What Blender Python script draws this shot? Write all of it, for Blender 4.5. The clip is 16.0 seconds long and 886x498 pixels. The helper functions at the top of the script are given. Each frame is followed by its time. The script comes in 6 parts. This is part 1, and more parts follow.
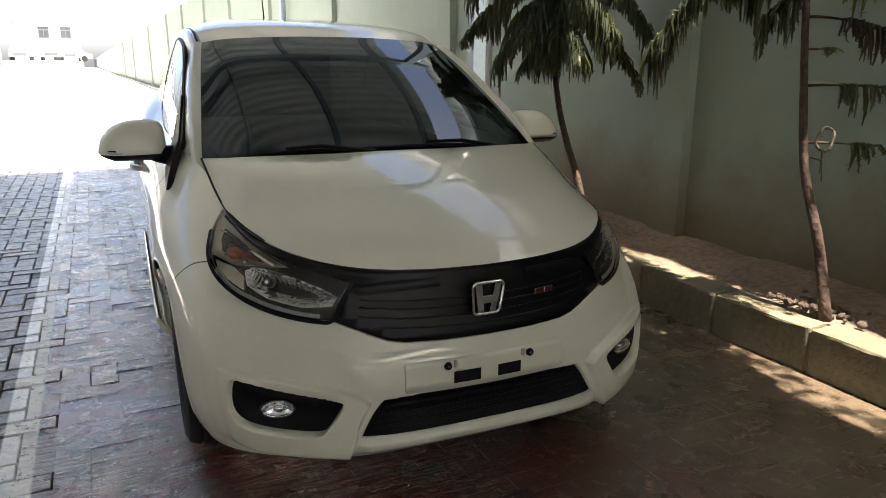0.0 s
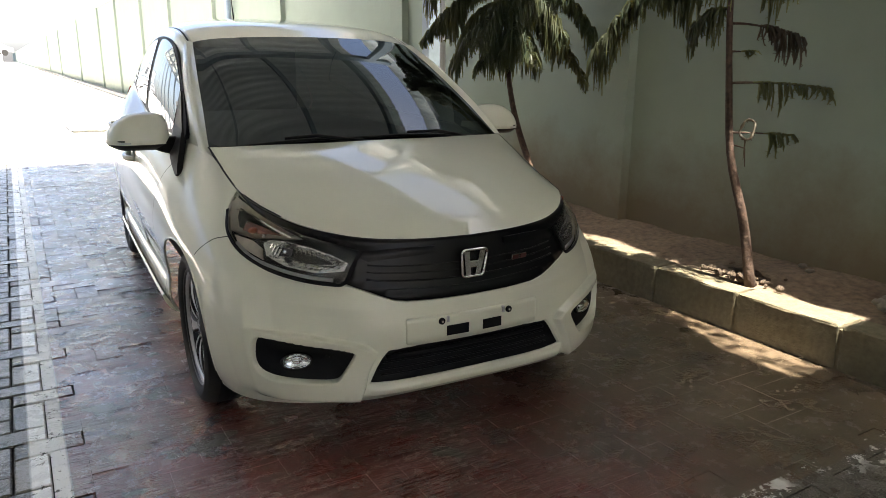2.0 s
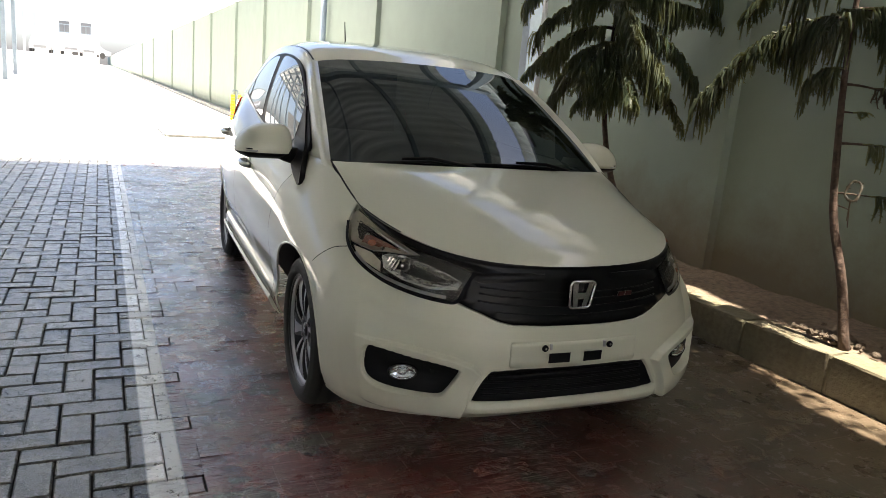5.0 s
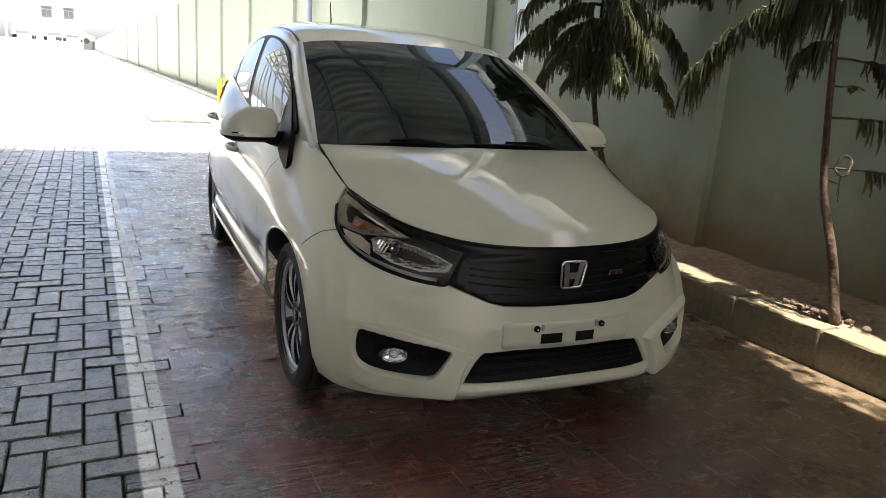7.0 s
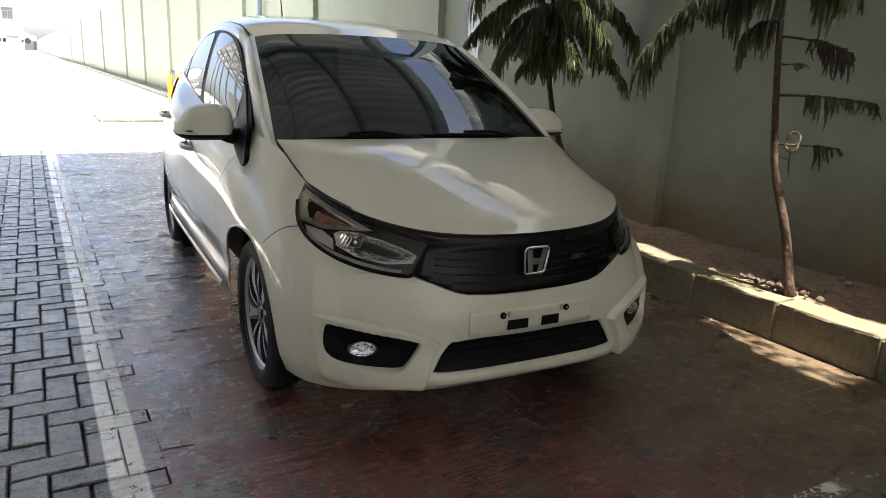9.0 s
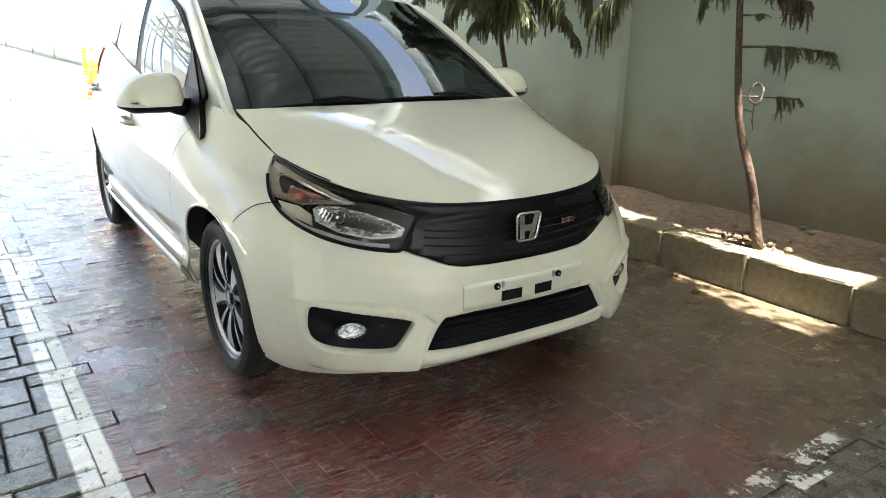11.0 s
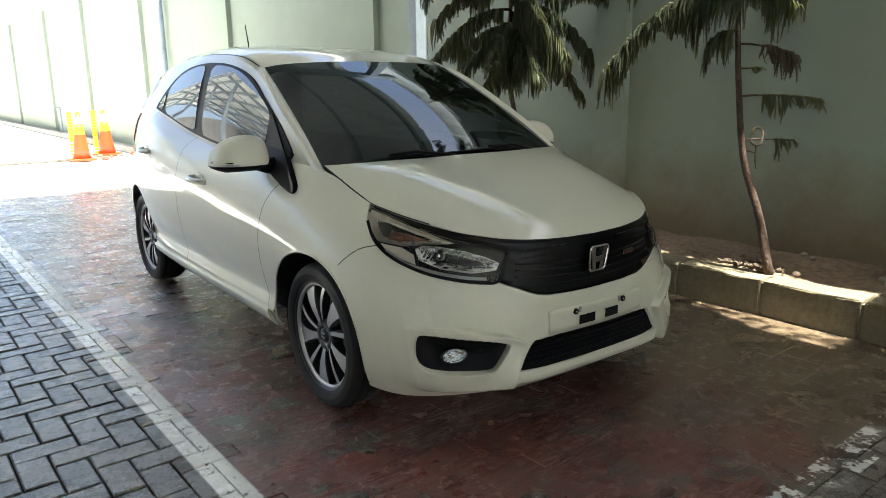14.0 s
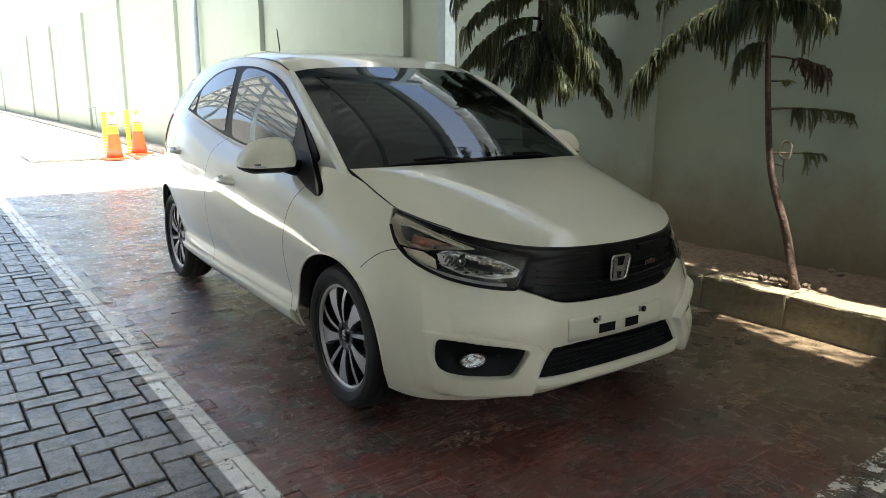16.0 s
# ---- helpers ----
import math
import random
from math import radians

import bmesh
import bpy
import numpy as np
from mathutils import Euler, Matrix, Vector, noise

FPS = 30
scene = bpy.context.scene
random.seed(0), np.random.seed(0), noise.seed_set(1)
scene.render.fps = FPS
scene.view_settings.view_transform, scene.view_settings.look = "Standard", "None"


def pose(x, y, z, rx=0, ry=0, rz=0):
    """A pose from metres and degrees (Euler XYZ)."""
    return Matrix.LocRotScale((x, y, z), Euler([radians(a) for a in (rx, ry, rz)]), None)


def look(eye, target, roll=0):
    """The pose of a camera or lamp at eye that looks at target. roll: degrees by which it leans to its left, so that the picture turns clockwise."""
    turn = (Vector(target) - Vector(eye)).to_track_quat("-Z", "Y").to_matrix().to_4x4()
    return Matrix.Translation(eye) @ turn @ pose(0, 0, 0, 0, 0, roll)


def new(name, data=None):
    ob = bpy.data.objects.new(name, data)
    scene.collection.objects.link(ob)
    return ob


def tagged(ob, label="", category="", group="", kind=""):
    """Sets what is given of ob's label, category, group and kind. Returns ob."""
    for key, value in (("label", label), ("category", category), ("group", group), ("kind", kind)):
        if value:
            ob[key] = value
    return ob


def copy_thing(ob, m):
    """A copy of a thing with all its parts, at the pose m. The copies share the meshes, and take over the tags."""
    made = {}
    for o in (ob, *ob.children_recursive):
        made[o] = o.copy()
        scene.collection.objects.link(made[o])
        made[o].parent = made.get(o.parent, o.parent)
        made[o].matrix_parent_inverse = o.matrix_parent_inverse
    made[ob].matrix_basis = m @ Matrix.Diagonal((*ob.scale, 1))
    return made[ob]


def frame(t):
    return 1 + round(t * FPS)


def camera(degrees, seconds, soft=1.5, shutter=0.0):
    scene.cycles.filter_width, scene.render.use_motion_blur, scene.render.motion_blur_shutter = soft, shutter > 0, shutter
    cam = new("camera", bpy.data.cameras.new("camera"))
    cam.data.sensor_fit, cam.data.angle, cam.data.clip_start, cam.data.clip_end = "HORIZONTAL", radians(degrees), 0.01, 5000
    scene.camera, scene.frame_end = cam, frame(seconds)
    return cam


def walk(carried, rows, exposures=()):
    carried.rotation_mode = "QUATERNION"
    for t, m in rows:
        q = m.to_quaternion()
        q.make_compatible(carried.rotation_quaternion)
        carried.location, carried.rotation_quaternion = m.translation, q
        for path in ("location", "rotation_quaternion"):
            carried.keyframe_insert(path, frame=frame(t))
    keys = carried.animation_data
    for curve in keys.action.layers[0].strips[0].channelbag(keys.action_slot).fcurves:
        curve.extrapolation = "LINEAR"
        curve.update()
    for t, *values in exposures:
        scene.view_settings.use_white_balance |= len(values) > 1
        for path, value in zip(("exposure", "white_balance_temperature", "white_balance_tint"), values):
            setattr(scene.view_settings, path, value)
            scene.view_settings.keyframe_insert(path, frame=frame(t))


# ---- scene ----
cam = camera(63.5, 16.0, soft=0.6)
PATH = [
    (0, (-0.037, 0.281, 1.233), (0.803, 2.026, 0.735), 0.1),
    (0.5, (-0.113, 0.18, 1.232), (0.803, 1.9, 0.786), 1.0),
    (1, (-0.194, 0.059, 1.232), (0.661, 1.795, 0.726), 1.7),
    (1.5, (-0.244, 0.03, 1.24), (0.665, 1.735, 0.726), 1.4),
    (2, (-0.34, 0.046, 1.244), (0.648, 1.709, 0.737), 0.4),
    (2.5, (-0.425, 0.056, 1.239), (0.609, 1.696, 0.745), 1.6),
    (3, (-0.481, 0.058, 1.24), (0.512, 1.734, 0.788), 2.8),
    (3.5, (-0.506, 0.072, 1.238), (0.419, 1.786, 0.786), 4.5),
    (4, (-0.531, 0.077, 1.24), (0.34, 1.822, 0.795), 5.4),
    (4.2, (-0.543, 0.054, 1.229), (0.307, 1.812, 0.797), 5.1),
    (6.5, (-0.534, 0.078, 1.235), (0.352, 1.818, 0.804), 4.7),
    (7, (-0.528, 0.075, 1.229), (0.349, 1.808, 0.752), 4.2),
    (7.5, (-0.521, 0.067, 1.232), (0.393, 1.782, 0.759), 4.0),
    (8, (-0.518, 0.063, 1.234), (0.412, 1.77, 0.764), 3.1),
    (8.5, (-0.518, 0.066, 1.236), (0.455, 1.748, 0.764), 3.6),
    (9, (-0.532, 0.073, 1.234), (0.435, 1.751, 0.734), 2.4),
    (9.2, (-0.531, 0.077, 1.228), (0.449, 1.745, 0.722), 2.0),
    (11.3, (-0.651, 0.342, 1.205), (0.528, 1.834, 0.584), 0.4),
    (11.5, (-0.718, 0.371, 1.207), (0.526, 1.803, 0.572), -0.5),
    (12, (-0.818, 0.371, 1.209), (0.488, 1.757, 0.599), 0.4),
    (12.5, (-0.896, 0.287, 1.203), (0.405, 1.678, 0.594), 0.1),
    (13, (-0.979, 0.227, 1.221), (0.252, 1.705, 0.672), -1.2),
    (13.5, (-1.066, 0.264, 1.232), (0.146, 1.777, 0.739), -0.6),
    (14, (-1.124, 0.289, 1.237), (0.092, 1.813, 0.787), -0.7),
    (14.5, (-1.135, 0.286, 1.238), (0.098, 1.803, 0.818), 0.2),
    (15, (-1.136, 0.274, 1.228), (0.044, 1.835, 0.81), 0.7),
    (15.5, (-1.133, 0.265, 1.234), (0.049, 1.82, 0.802), 0.6),
    (16, (-1.129, 0.267, 1.235), (0.035, 1.835, 0.804), 0.4),
]
walk(cam, [(t, look(eye, target, roll)) for t, eye, target, roll in PATH],
     exposures=[(0.0, 2.21, 7220, 11), (1.0, 2.21, 7220, 11), (1.6, 2.38, 7220, 10), (2.5, 2.48, 7220, 9), (3.0, 2.28, 7220, 8), (4.0, 2.19, 7220, 9), (7.0, 2.25, 7220, 11), (9.2, 2.23, 7220, 11),
                (11.3, 3.53, 6980, 4), (12.8, 3.48, 6980, 4), (13.7, 2.86, 6930, 4), (14.4, 2.46, 6930, 4), (14.8, 2.44, 6930, 4), (16.0, 2.49, 6930, 5)])

# ---- light: high sun outside, shade under the canopy ----
world = bpy.data.worlds.new("sky")
world.use_nodes = True
scene.world = world
sky = world.node_tree.nodes.new("ShaderNodeTexSky")
sky.sky_type, sky.sun_disc = "NISHITA", False
SUN_TO = Vector((0.10, -0.25, 1.0)).normalized()      # towards the sun
sky.sun_elevation = math.asin(SUN_TO.z)
sky.sun_rotation = math.atan2(SUN_TO.x, SUN_TO.y)
sky.air_density, sky.dust_density, sky.ozone_density = 0.55, 2.8, 0.5
back = world.node_tree.nodes["Background"]
back.inputs[1].default_value = 0.15
world.node_tree.links.new(sky.outputs[0], back.inputs[0])
sun = new("sun", bpy.data.lights.new("sun", "SUN"))
sun.data.energy, sun.data.angle, sun.data.color = 5.0, radians(0.6), (1.0, 0.965, 0.92)
sun.matrix_world = look(SUN_TO * 30, (0, 0, 0))

# ---- materials ----
def material(name, colour, rough=0.6, metal=0.0, grain=0.0, scale=20.0, stain=0.0, stain_scale=1.2, stain_colour=None, bump=0.0, bump_scale=60.0, coat=0.0, rough_var=0.0, ior=1.5):
    """A plain surface with two scales of variation: fine grain and broad stains."""
    m = bpy.data.materials.new(name)
    m.use_nodes = True
    n, li = m.node_tree.nodes, m.node_tree.links
    b = n["Principled BSDF"]
    b.inputs["Base Color"].default_value = (*colour, 1)
    b.inputs["Roughness"].default_value = rough
    b.inputs["Metallic"].default_value = metal
    b.inputs["Coat Weight"].default_value = coat
    b.inputs["Coat Roughness"].default_value = 0.03
    b.inputs["IOR"].default_value = ior
    co = n.new("ShaderNodeTexCoord")
    out = None
    if grain or stain:
        rgb = n.new("ShaderNodeRGB")
        rgb.outputs[0].default_value = (*colour, 1)
        out = rgb.outputs[0]
    if stain:
        t = n.new("ShaderNodeTexNoise")
        t.inputs["Scale"].default_value, t.inputs["Detail"].default_value, t.inputs["Roughness"].default_value = stain_scale, 6, 0.65
        li.new(co.outputs["Object"], t.inputs["Vector"])
        r = n.new("ShaderNodeMapRange")
        r.inputs[1].default_value, r.inputs[2].default_value, r.inputs[3].default_value, r.inputs[4].default_value = 0.42, 0.7, 0, stain
        li.new(t.outputs[0], r.inputs[0])
        x = n.new("ShaderNodeMix")
        x.data_type = "RGBA"
        li.new(r.outputs[0], x.inputs[0])
        li.new(out, x.inputs[6])
        x.inputs[7].default_value = (*(stain_colour or tuple(c * 0.45 for c in colour)), 1)
        out = x.outputs[2]
    if grain:
        t = n.new("ShaderNodeTexNoise")
        t.inputs["Scale"].default_value, t.inputs["Detail"].default_value = scale, 5
        li.new(co.outputs["Object"], t.inputs["Vector"])
        r = n.new("ShaderNodeMapRange")
        r.inputs[1].default_value, r.inputs[2].default_value, r.inputs[3].default_value, r.inputs[4].default_value = 0.25, 0.75, 1 - grain, 1 + grain
        li.new(t.outputs[0], r.inputs[0])
        x = n.new("ShaderNodeMix")
        x.data_type, x.blend_type = "RGBA", "MULTIPLY"
        x.inputs[0].default_value = 1.0
        li.new(out, x.inputs[6])
        li.new(r.outputs[0], x.inputs[7])
        out = x.outputs[2]
        if rough_var:
            q = n.new("ShaderNodeMapRange")
            q.inputs[1].default_value, q.inputs[2].default_value, q.inputs[3].default_value, q.inputs[4].default_value = 0.3, 0.7, rough - rough_var, rough + rough_var
            li.new(t.outputs[0], q.inputs[0])
            li.new(q.outputs[0], b.inputs["Roughness"])
    if out:
        li.new(out, b.inputs["Base Color"])
    if bump:
        t = n.new("ShaderNodeTexNoise")
        t.inputs["Scale"].default_value, t.inputs["Detail"].default_value = bump_scale, 4
        li.new(co.outputs["Object"], t.inputs["Vector"])
        bp = n.new("ShaderNodeBump")
        bp.inputs["Strength"].default_value, bp.inputs["Distance"].default_value = bump, 0.01
        li.new(t.outputs[0], bp.inputs["Height"])
        li.new(bp.outputs[0], b.inputs["Normal"])
    return m


def glass(name, tint, ior=1.5, sheen=(1, 1, 1)):
    """A thin pane: what lies behind shows through its tint, and it mirrors by the angle."""
    m = bpy.data.materials.new(name)
    m.use_nodes = True
    n, li = m.node_tree.nodes, m.node_tree.links
    n.remove(n["Principled BSDF"])
    fr, gl, tr, mx = n.new("ShaderNodeFresnel"), n.new("ShaderNodeBsdfGlossy"), n.new("ShaderNodeBsdfTransparent"), n.new("ShaderNodeMixShader")
    fr.inputs[0].default_value = ior
    gl.inputs["Roughness"].default_value = 0.01
    gl.inputs[0].default_value = (*sheen, 1)
    tr.inputs[0].default_value = (*tint, 1)
    li.new(fr.outputs[0], mx.inputs[0])
    li.new(tr.outputs[0], mx.inputs[1])
    li.new(gl.outputs[0], mx.inputs[2])
    li.new(mx.outputs[0], n["Material Output"].inputs[0])
    return m


CREAM = material("cream_white_car_paint", (0.611, 0.608, 0.492), 0.5, coat=1.0, grain=0.02, scale=300)
CREAM.node_tree.nodes["Principled BSDF"].inputs["Coat IOR"].default_value = 1.52
CREAM.node_tree.nodes["Principled BSDF"].inputs["Coat Roughness"].default_value = 0.012
BLACK_TRIM = material("black_plastic_trim", (0.006, 0.006, 0.007), 0.5, grain=0.2, scale=400, bump=0.05, bump_scale=900, ior=1.22)
BLACK_GLOSS = material("gloss_black_trim", (0.008, 0.008, 0.009), 0.08)
PILLAR_BLACK = material("satin_black_pillar", (0.012, 0.012, 0.014), 0.5, ior=1.2)
DARK_VOID = material("dark_underside", (0.01, 0.01, 0.01), 0.9, grain=0.2)
RUBBER = material("tyre_rubber", (0.012, 0.012, 0.012), 0.7, grain=0.25, scale=60, bump=0.1, bump_scale=200, stain=0.3, stain_scale=9, stain_colour=(0.028, 0.025, 0.022))
CHROME = material("chrome", (0.8, 0.8, 0.8), 0.08, metal=1.0)
ALLOY = material("machined_alloy", (0.440, 0.440, 0.449), 0.38, metal=1.0, grain=0.06, scale=150)
RIM_GREY = material("dark_grey_alloy", (0.09, 0.09, 0.095), 0.3, metal=0.6)
ALLOY_BLACK = material("black_alloy", (0.015, 0.015, 0.016), 0.3, grain=0.1)
REFLECTOR = material("lamp_reflector", (0.80, 0.81, 0.82), 0.07, metal=1.0)
AMBER = material("amber_bulb", (0.50, 0.16, 0.09), 0.2)
ROSE_LENS = material("rose_inner_lens", (0.42, 0.20, 0.155), 0.16, metal=0.35)
TURN_SILVER = material("satin_lamp_silver", (0.62, 0.585, 0.52), 0.30, metal=0.85, grain=0.12, scale=40)
LAMP_DARK = material("lamp_housing_black", (0.012, 0.012, 0.013), 0.25)
RED_BADGE = material("red_badge", (0.07, 0.008, 0.008), 0.45)
TINTED = glass("tinted_window_glass", (0.06, 0.075, 0.095), 2.0, (0.56, 0.63, 0.68))
SMOKED = glass("smoked_lamp_lens", (0.85, 0.835, 0.81), 1.3)
SIDE_TINT = glass("tinted_side_glass", (0.05, 0.06, 0.065), 1.75)
CLEAR = glass("clear_lamp_lens", (0.95, 0.96, 0.97), 1.2)
CONE_ORANGE = material("orange_cone_plastic", (0.468, 0.055, 0.010), 0.45, grain=0.1, scale=30, stain=0.3, stain_scale=8)
CONE_YELLOW = material("yellow_reflective_band", (0.75, 0.36, 0.02), 0.4, grain=0.1, scale=40)
STEEL_GREY = material("grey_painted_steel", (0.234, 0.288, 0.324), 0.45, grain=0.1, scale=25, stain=0.35, stain_scale=3)
ROOF_SHEET = material("corrugated_roof_sheet", (0.66, 0.685, 0.67), 0.5, grain=0.1, scale=10, stain=0.3, stain_scale=0.8)
KERB_STONE = material("kerb_concrete", (0.179, 0.156, 0.101), 0.9, grain=0.22, scale=35, stain=0.6, stain_scale=4, stain_colour=(0.13, 0.105, 0.055), bump=0.5, bump_scale=70)
GUTTER_GREY = material("grey_gutter_concrete", (0.24, 0.24, 0.22), 0.9, grain=0.35, scale=20, stain=0.6, stain_scale=3, bump=0.5, bump_scale=40)
BRICK_RED = material("broken_brick", (0.27, 0.09, 0.06), 0.9, grain=0.3, scale=40, bump=0.5, bump_scale=60)
CONE_WHITE = material("pale_reflective_band", (0.75, 0.68, 0.60), 0.4, grain=0.1, scale=40)
SOIL = material("dry_soil", (0.162, 0.119, 0.081), 0.95, grain=0.4, scale=30, stain=0.6, stain_scale=3, bump=0.9, bump_scale=40)
PEBBLE = material("pale_pebble", (0.230, 0.208, 0.170), 0.8, grain=0.2, scale=40, stain=0.4, stain_scale=9)
BARK = material("brown_bark", (0.066, 0.038, 0.025), 0.9, grain=0.5, scale=45, stain=0.4, stain_scale=12, stain_colour=(0.115, 0.08, 0.058), bump=0.8, bump_scale=50)
CONCRETE = material("pale_yard_concrete", (0.80, 0.785, 0.75), 0.85, grain=0.15, scale=6, stain=0.3, stain_scale=0.3)
# for unseen side walls; kept dark so they bounce and mirror less light
DIMMED_WALL = material("dimmed_unseen_plaster", (0.19, 0.19, 0.18), 0.8, grain=0.08, scale=4, stain=0.4, stain_scale=0.7)
PLASTER = material("white_plaster", (0.72, 0.72, 0.70), 0.8, grain=0.06, scale=5, stain=0.3, stain_scale=0.6)
WHITE_PAINT = material("white_car_paint", (0.75, 0.75, 0.75), 0.3, coat=0.6)
GREY_PAINT = material("grey_car_paint", (0.25, 0.26, 0.28), 0.3, coat=0.6)
# far glass and grilles: the washing-out by haze is put into this colour
PALED_GLASS = material("haze_paled_window", (0.10, 0.105, 0.11), 0.3)
GRILLE_BLACK = material("satin_black_grille", (0.004, 0.004, 0.005), 0.3, grain=0.1, scale=200, ior=1.31)
SILVER = material("silver_lamp_strip", (0.42, 0.43, 0.44), 0.3)
TAIL_RED = material("red_tail_lens", (0.35, 0.01, 0.01), 0.1)
SAND = material("joint_sand", (0.035, 0.031, 0.024), 0.95, grain=0.35, scale=60, stain=0.5, stain_scale=3)


def leaf_material(name, colour, dark, through_colour):
    """Foliage that also lets some light through."""
    m = material(name, colour, 0.5, grain=0.3, scale=14, stain=0.6, stain_scale=2.5, stain_colour=dark)
    n, li = m.node_tree.nodes, m.node_tree.links
    tr, mx = n.new("ShaderNodeBsdfTranslucent"), n.new("ShaderNodeMixShader")
    tr.inputs[0].default_value = (*through_colour, 1)
    mx.inputs[0].default_value = 0.42
    li.new(n["Principled BSDF"].outputs[0], mx.inputs[1])
    li.new(tr.outputs[0], mx.inputs[2])
    li.new(mx.outputs[0], n["Material Output"].inputs[0])
    return m


DRY_NEEDLES = leaf_material("withered_needles", (0.070, 0.049, 0.034), (0.05, 0.055, 0.03), (0.12, 0.08, 0.035))
NEEDLES = leaf_material("pine_needles", (0.037, 0.060, 0.041), (0.115, 0.11, 0.042), (0.30, 0.28, 0.07))
LEAVES = leaf_material("bush_leaves", (0.043, 0.072, 0.030), (0.03, 0.05, 0.025), (0.08, 0.14, 0.03))


def wall_paint():
    """Pale green wall paint, stained with splashed mud along its foot."""
    m = material("pale_green_wall_paint", (0.250, 0.298, 0.240), 0.75, grain=0.05, scale=3, bump=0.15, bump_scale=25)
    n, li = m.node_tree.nodes, m.node_tree.links
    b = n["Principled BSDF"]
    colour = b.inputs["Base Color"].links[0].from_socket
    geo = n.new("ShaderNodeNewGeometry")
    sep = n.new("ShaderNodeSeparateXYZ")
    li.new(geo.outputs["Position"], sep.inputs[0])
    t = n.new("ShaderNodeTexNoise")
    t.inputs["Scale"].default_value, t.inputs["Detail"].default_value, t.inputs["Roughness"].default_value = 1.6, 7, 0.7
    li.new(geo.outputs["Position"], t.inputs["Vector"])
    a = n.new("ShaderNodeMath")
    a.operation, a.inputs[1].default_value = "MULTIPLY_ADD", 0.9
    li.new(t.outputs[0], a.inputs[0])
    inv = n.new("ShaderNodeMath")
    inv.operation, inv.inputs[1].default_value = "MULTIPLY", -1.0
    li.new(sep.outputs[2], inv.inputs[0])
    li.new(inv.outputs[0], a.inputs[2])
    r = n.new("ShaderNodeMapRange")
    r.inputs[1].default_value, r.inputs[2].default_value, r.inputs[3].default_value, r.inputs[4].default_value = -0.36, 0.12, 0.0, 0.9
    li.new(a.outputs[0], r.inputs[0])
    x = n.new("ShaderNodeMix")
    x.data_type = "RGBA"
    near = n.new("ShaderNodeMapRange")
    near.inputs[1].default_value, near.inputs[2].default_value, near.inputs[3].default_value, near.inputs[4].default_value = 8.5, 11.0, 1.0, 0.15
    li.new(sep.outputs[1], near.inputs[0])
    mud = n.new("ShaderNodeMath")
    mud.operation = "MULTIPLY"
    li.new(r.outputs[0], mud.inputs[0])
    li.new(near.outputs[0], mud.inputs[1])
    li.new(mud.outputs[0], x.inputs[0])
    li.new(colour, x.inputs[6])
    x.inputs[7].default_value = (0.165, 0.125, 0.074, 1)
    li.new(x.outputs[2], b.inputs["Base Color"])
    return m


WALL_PAINT = wall_paint()


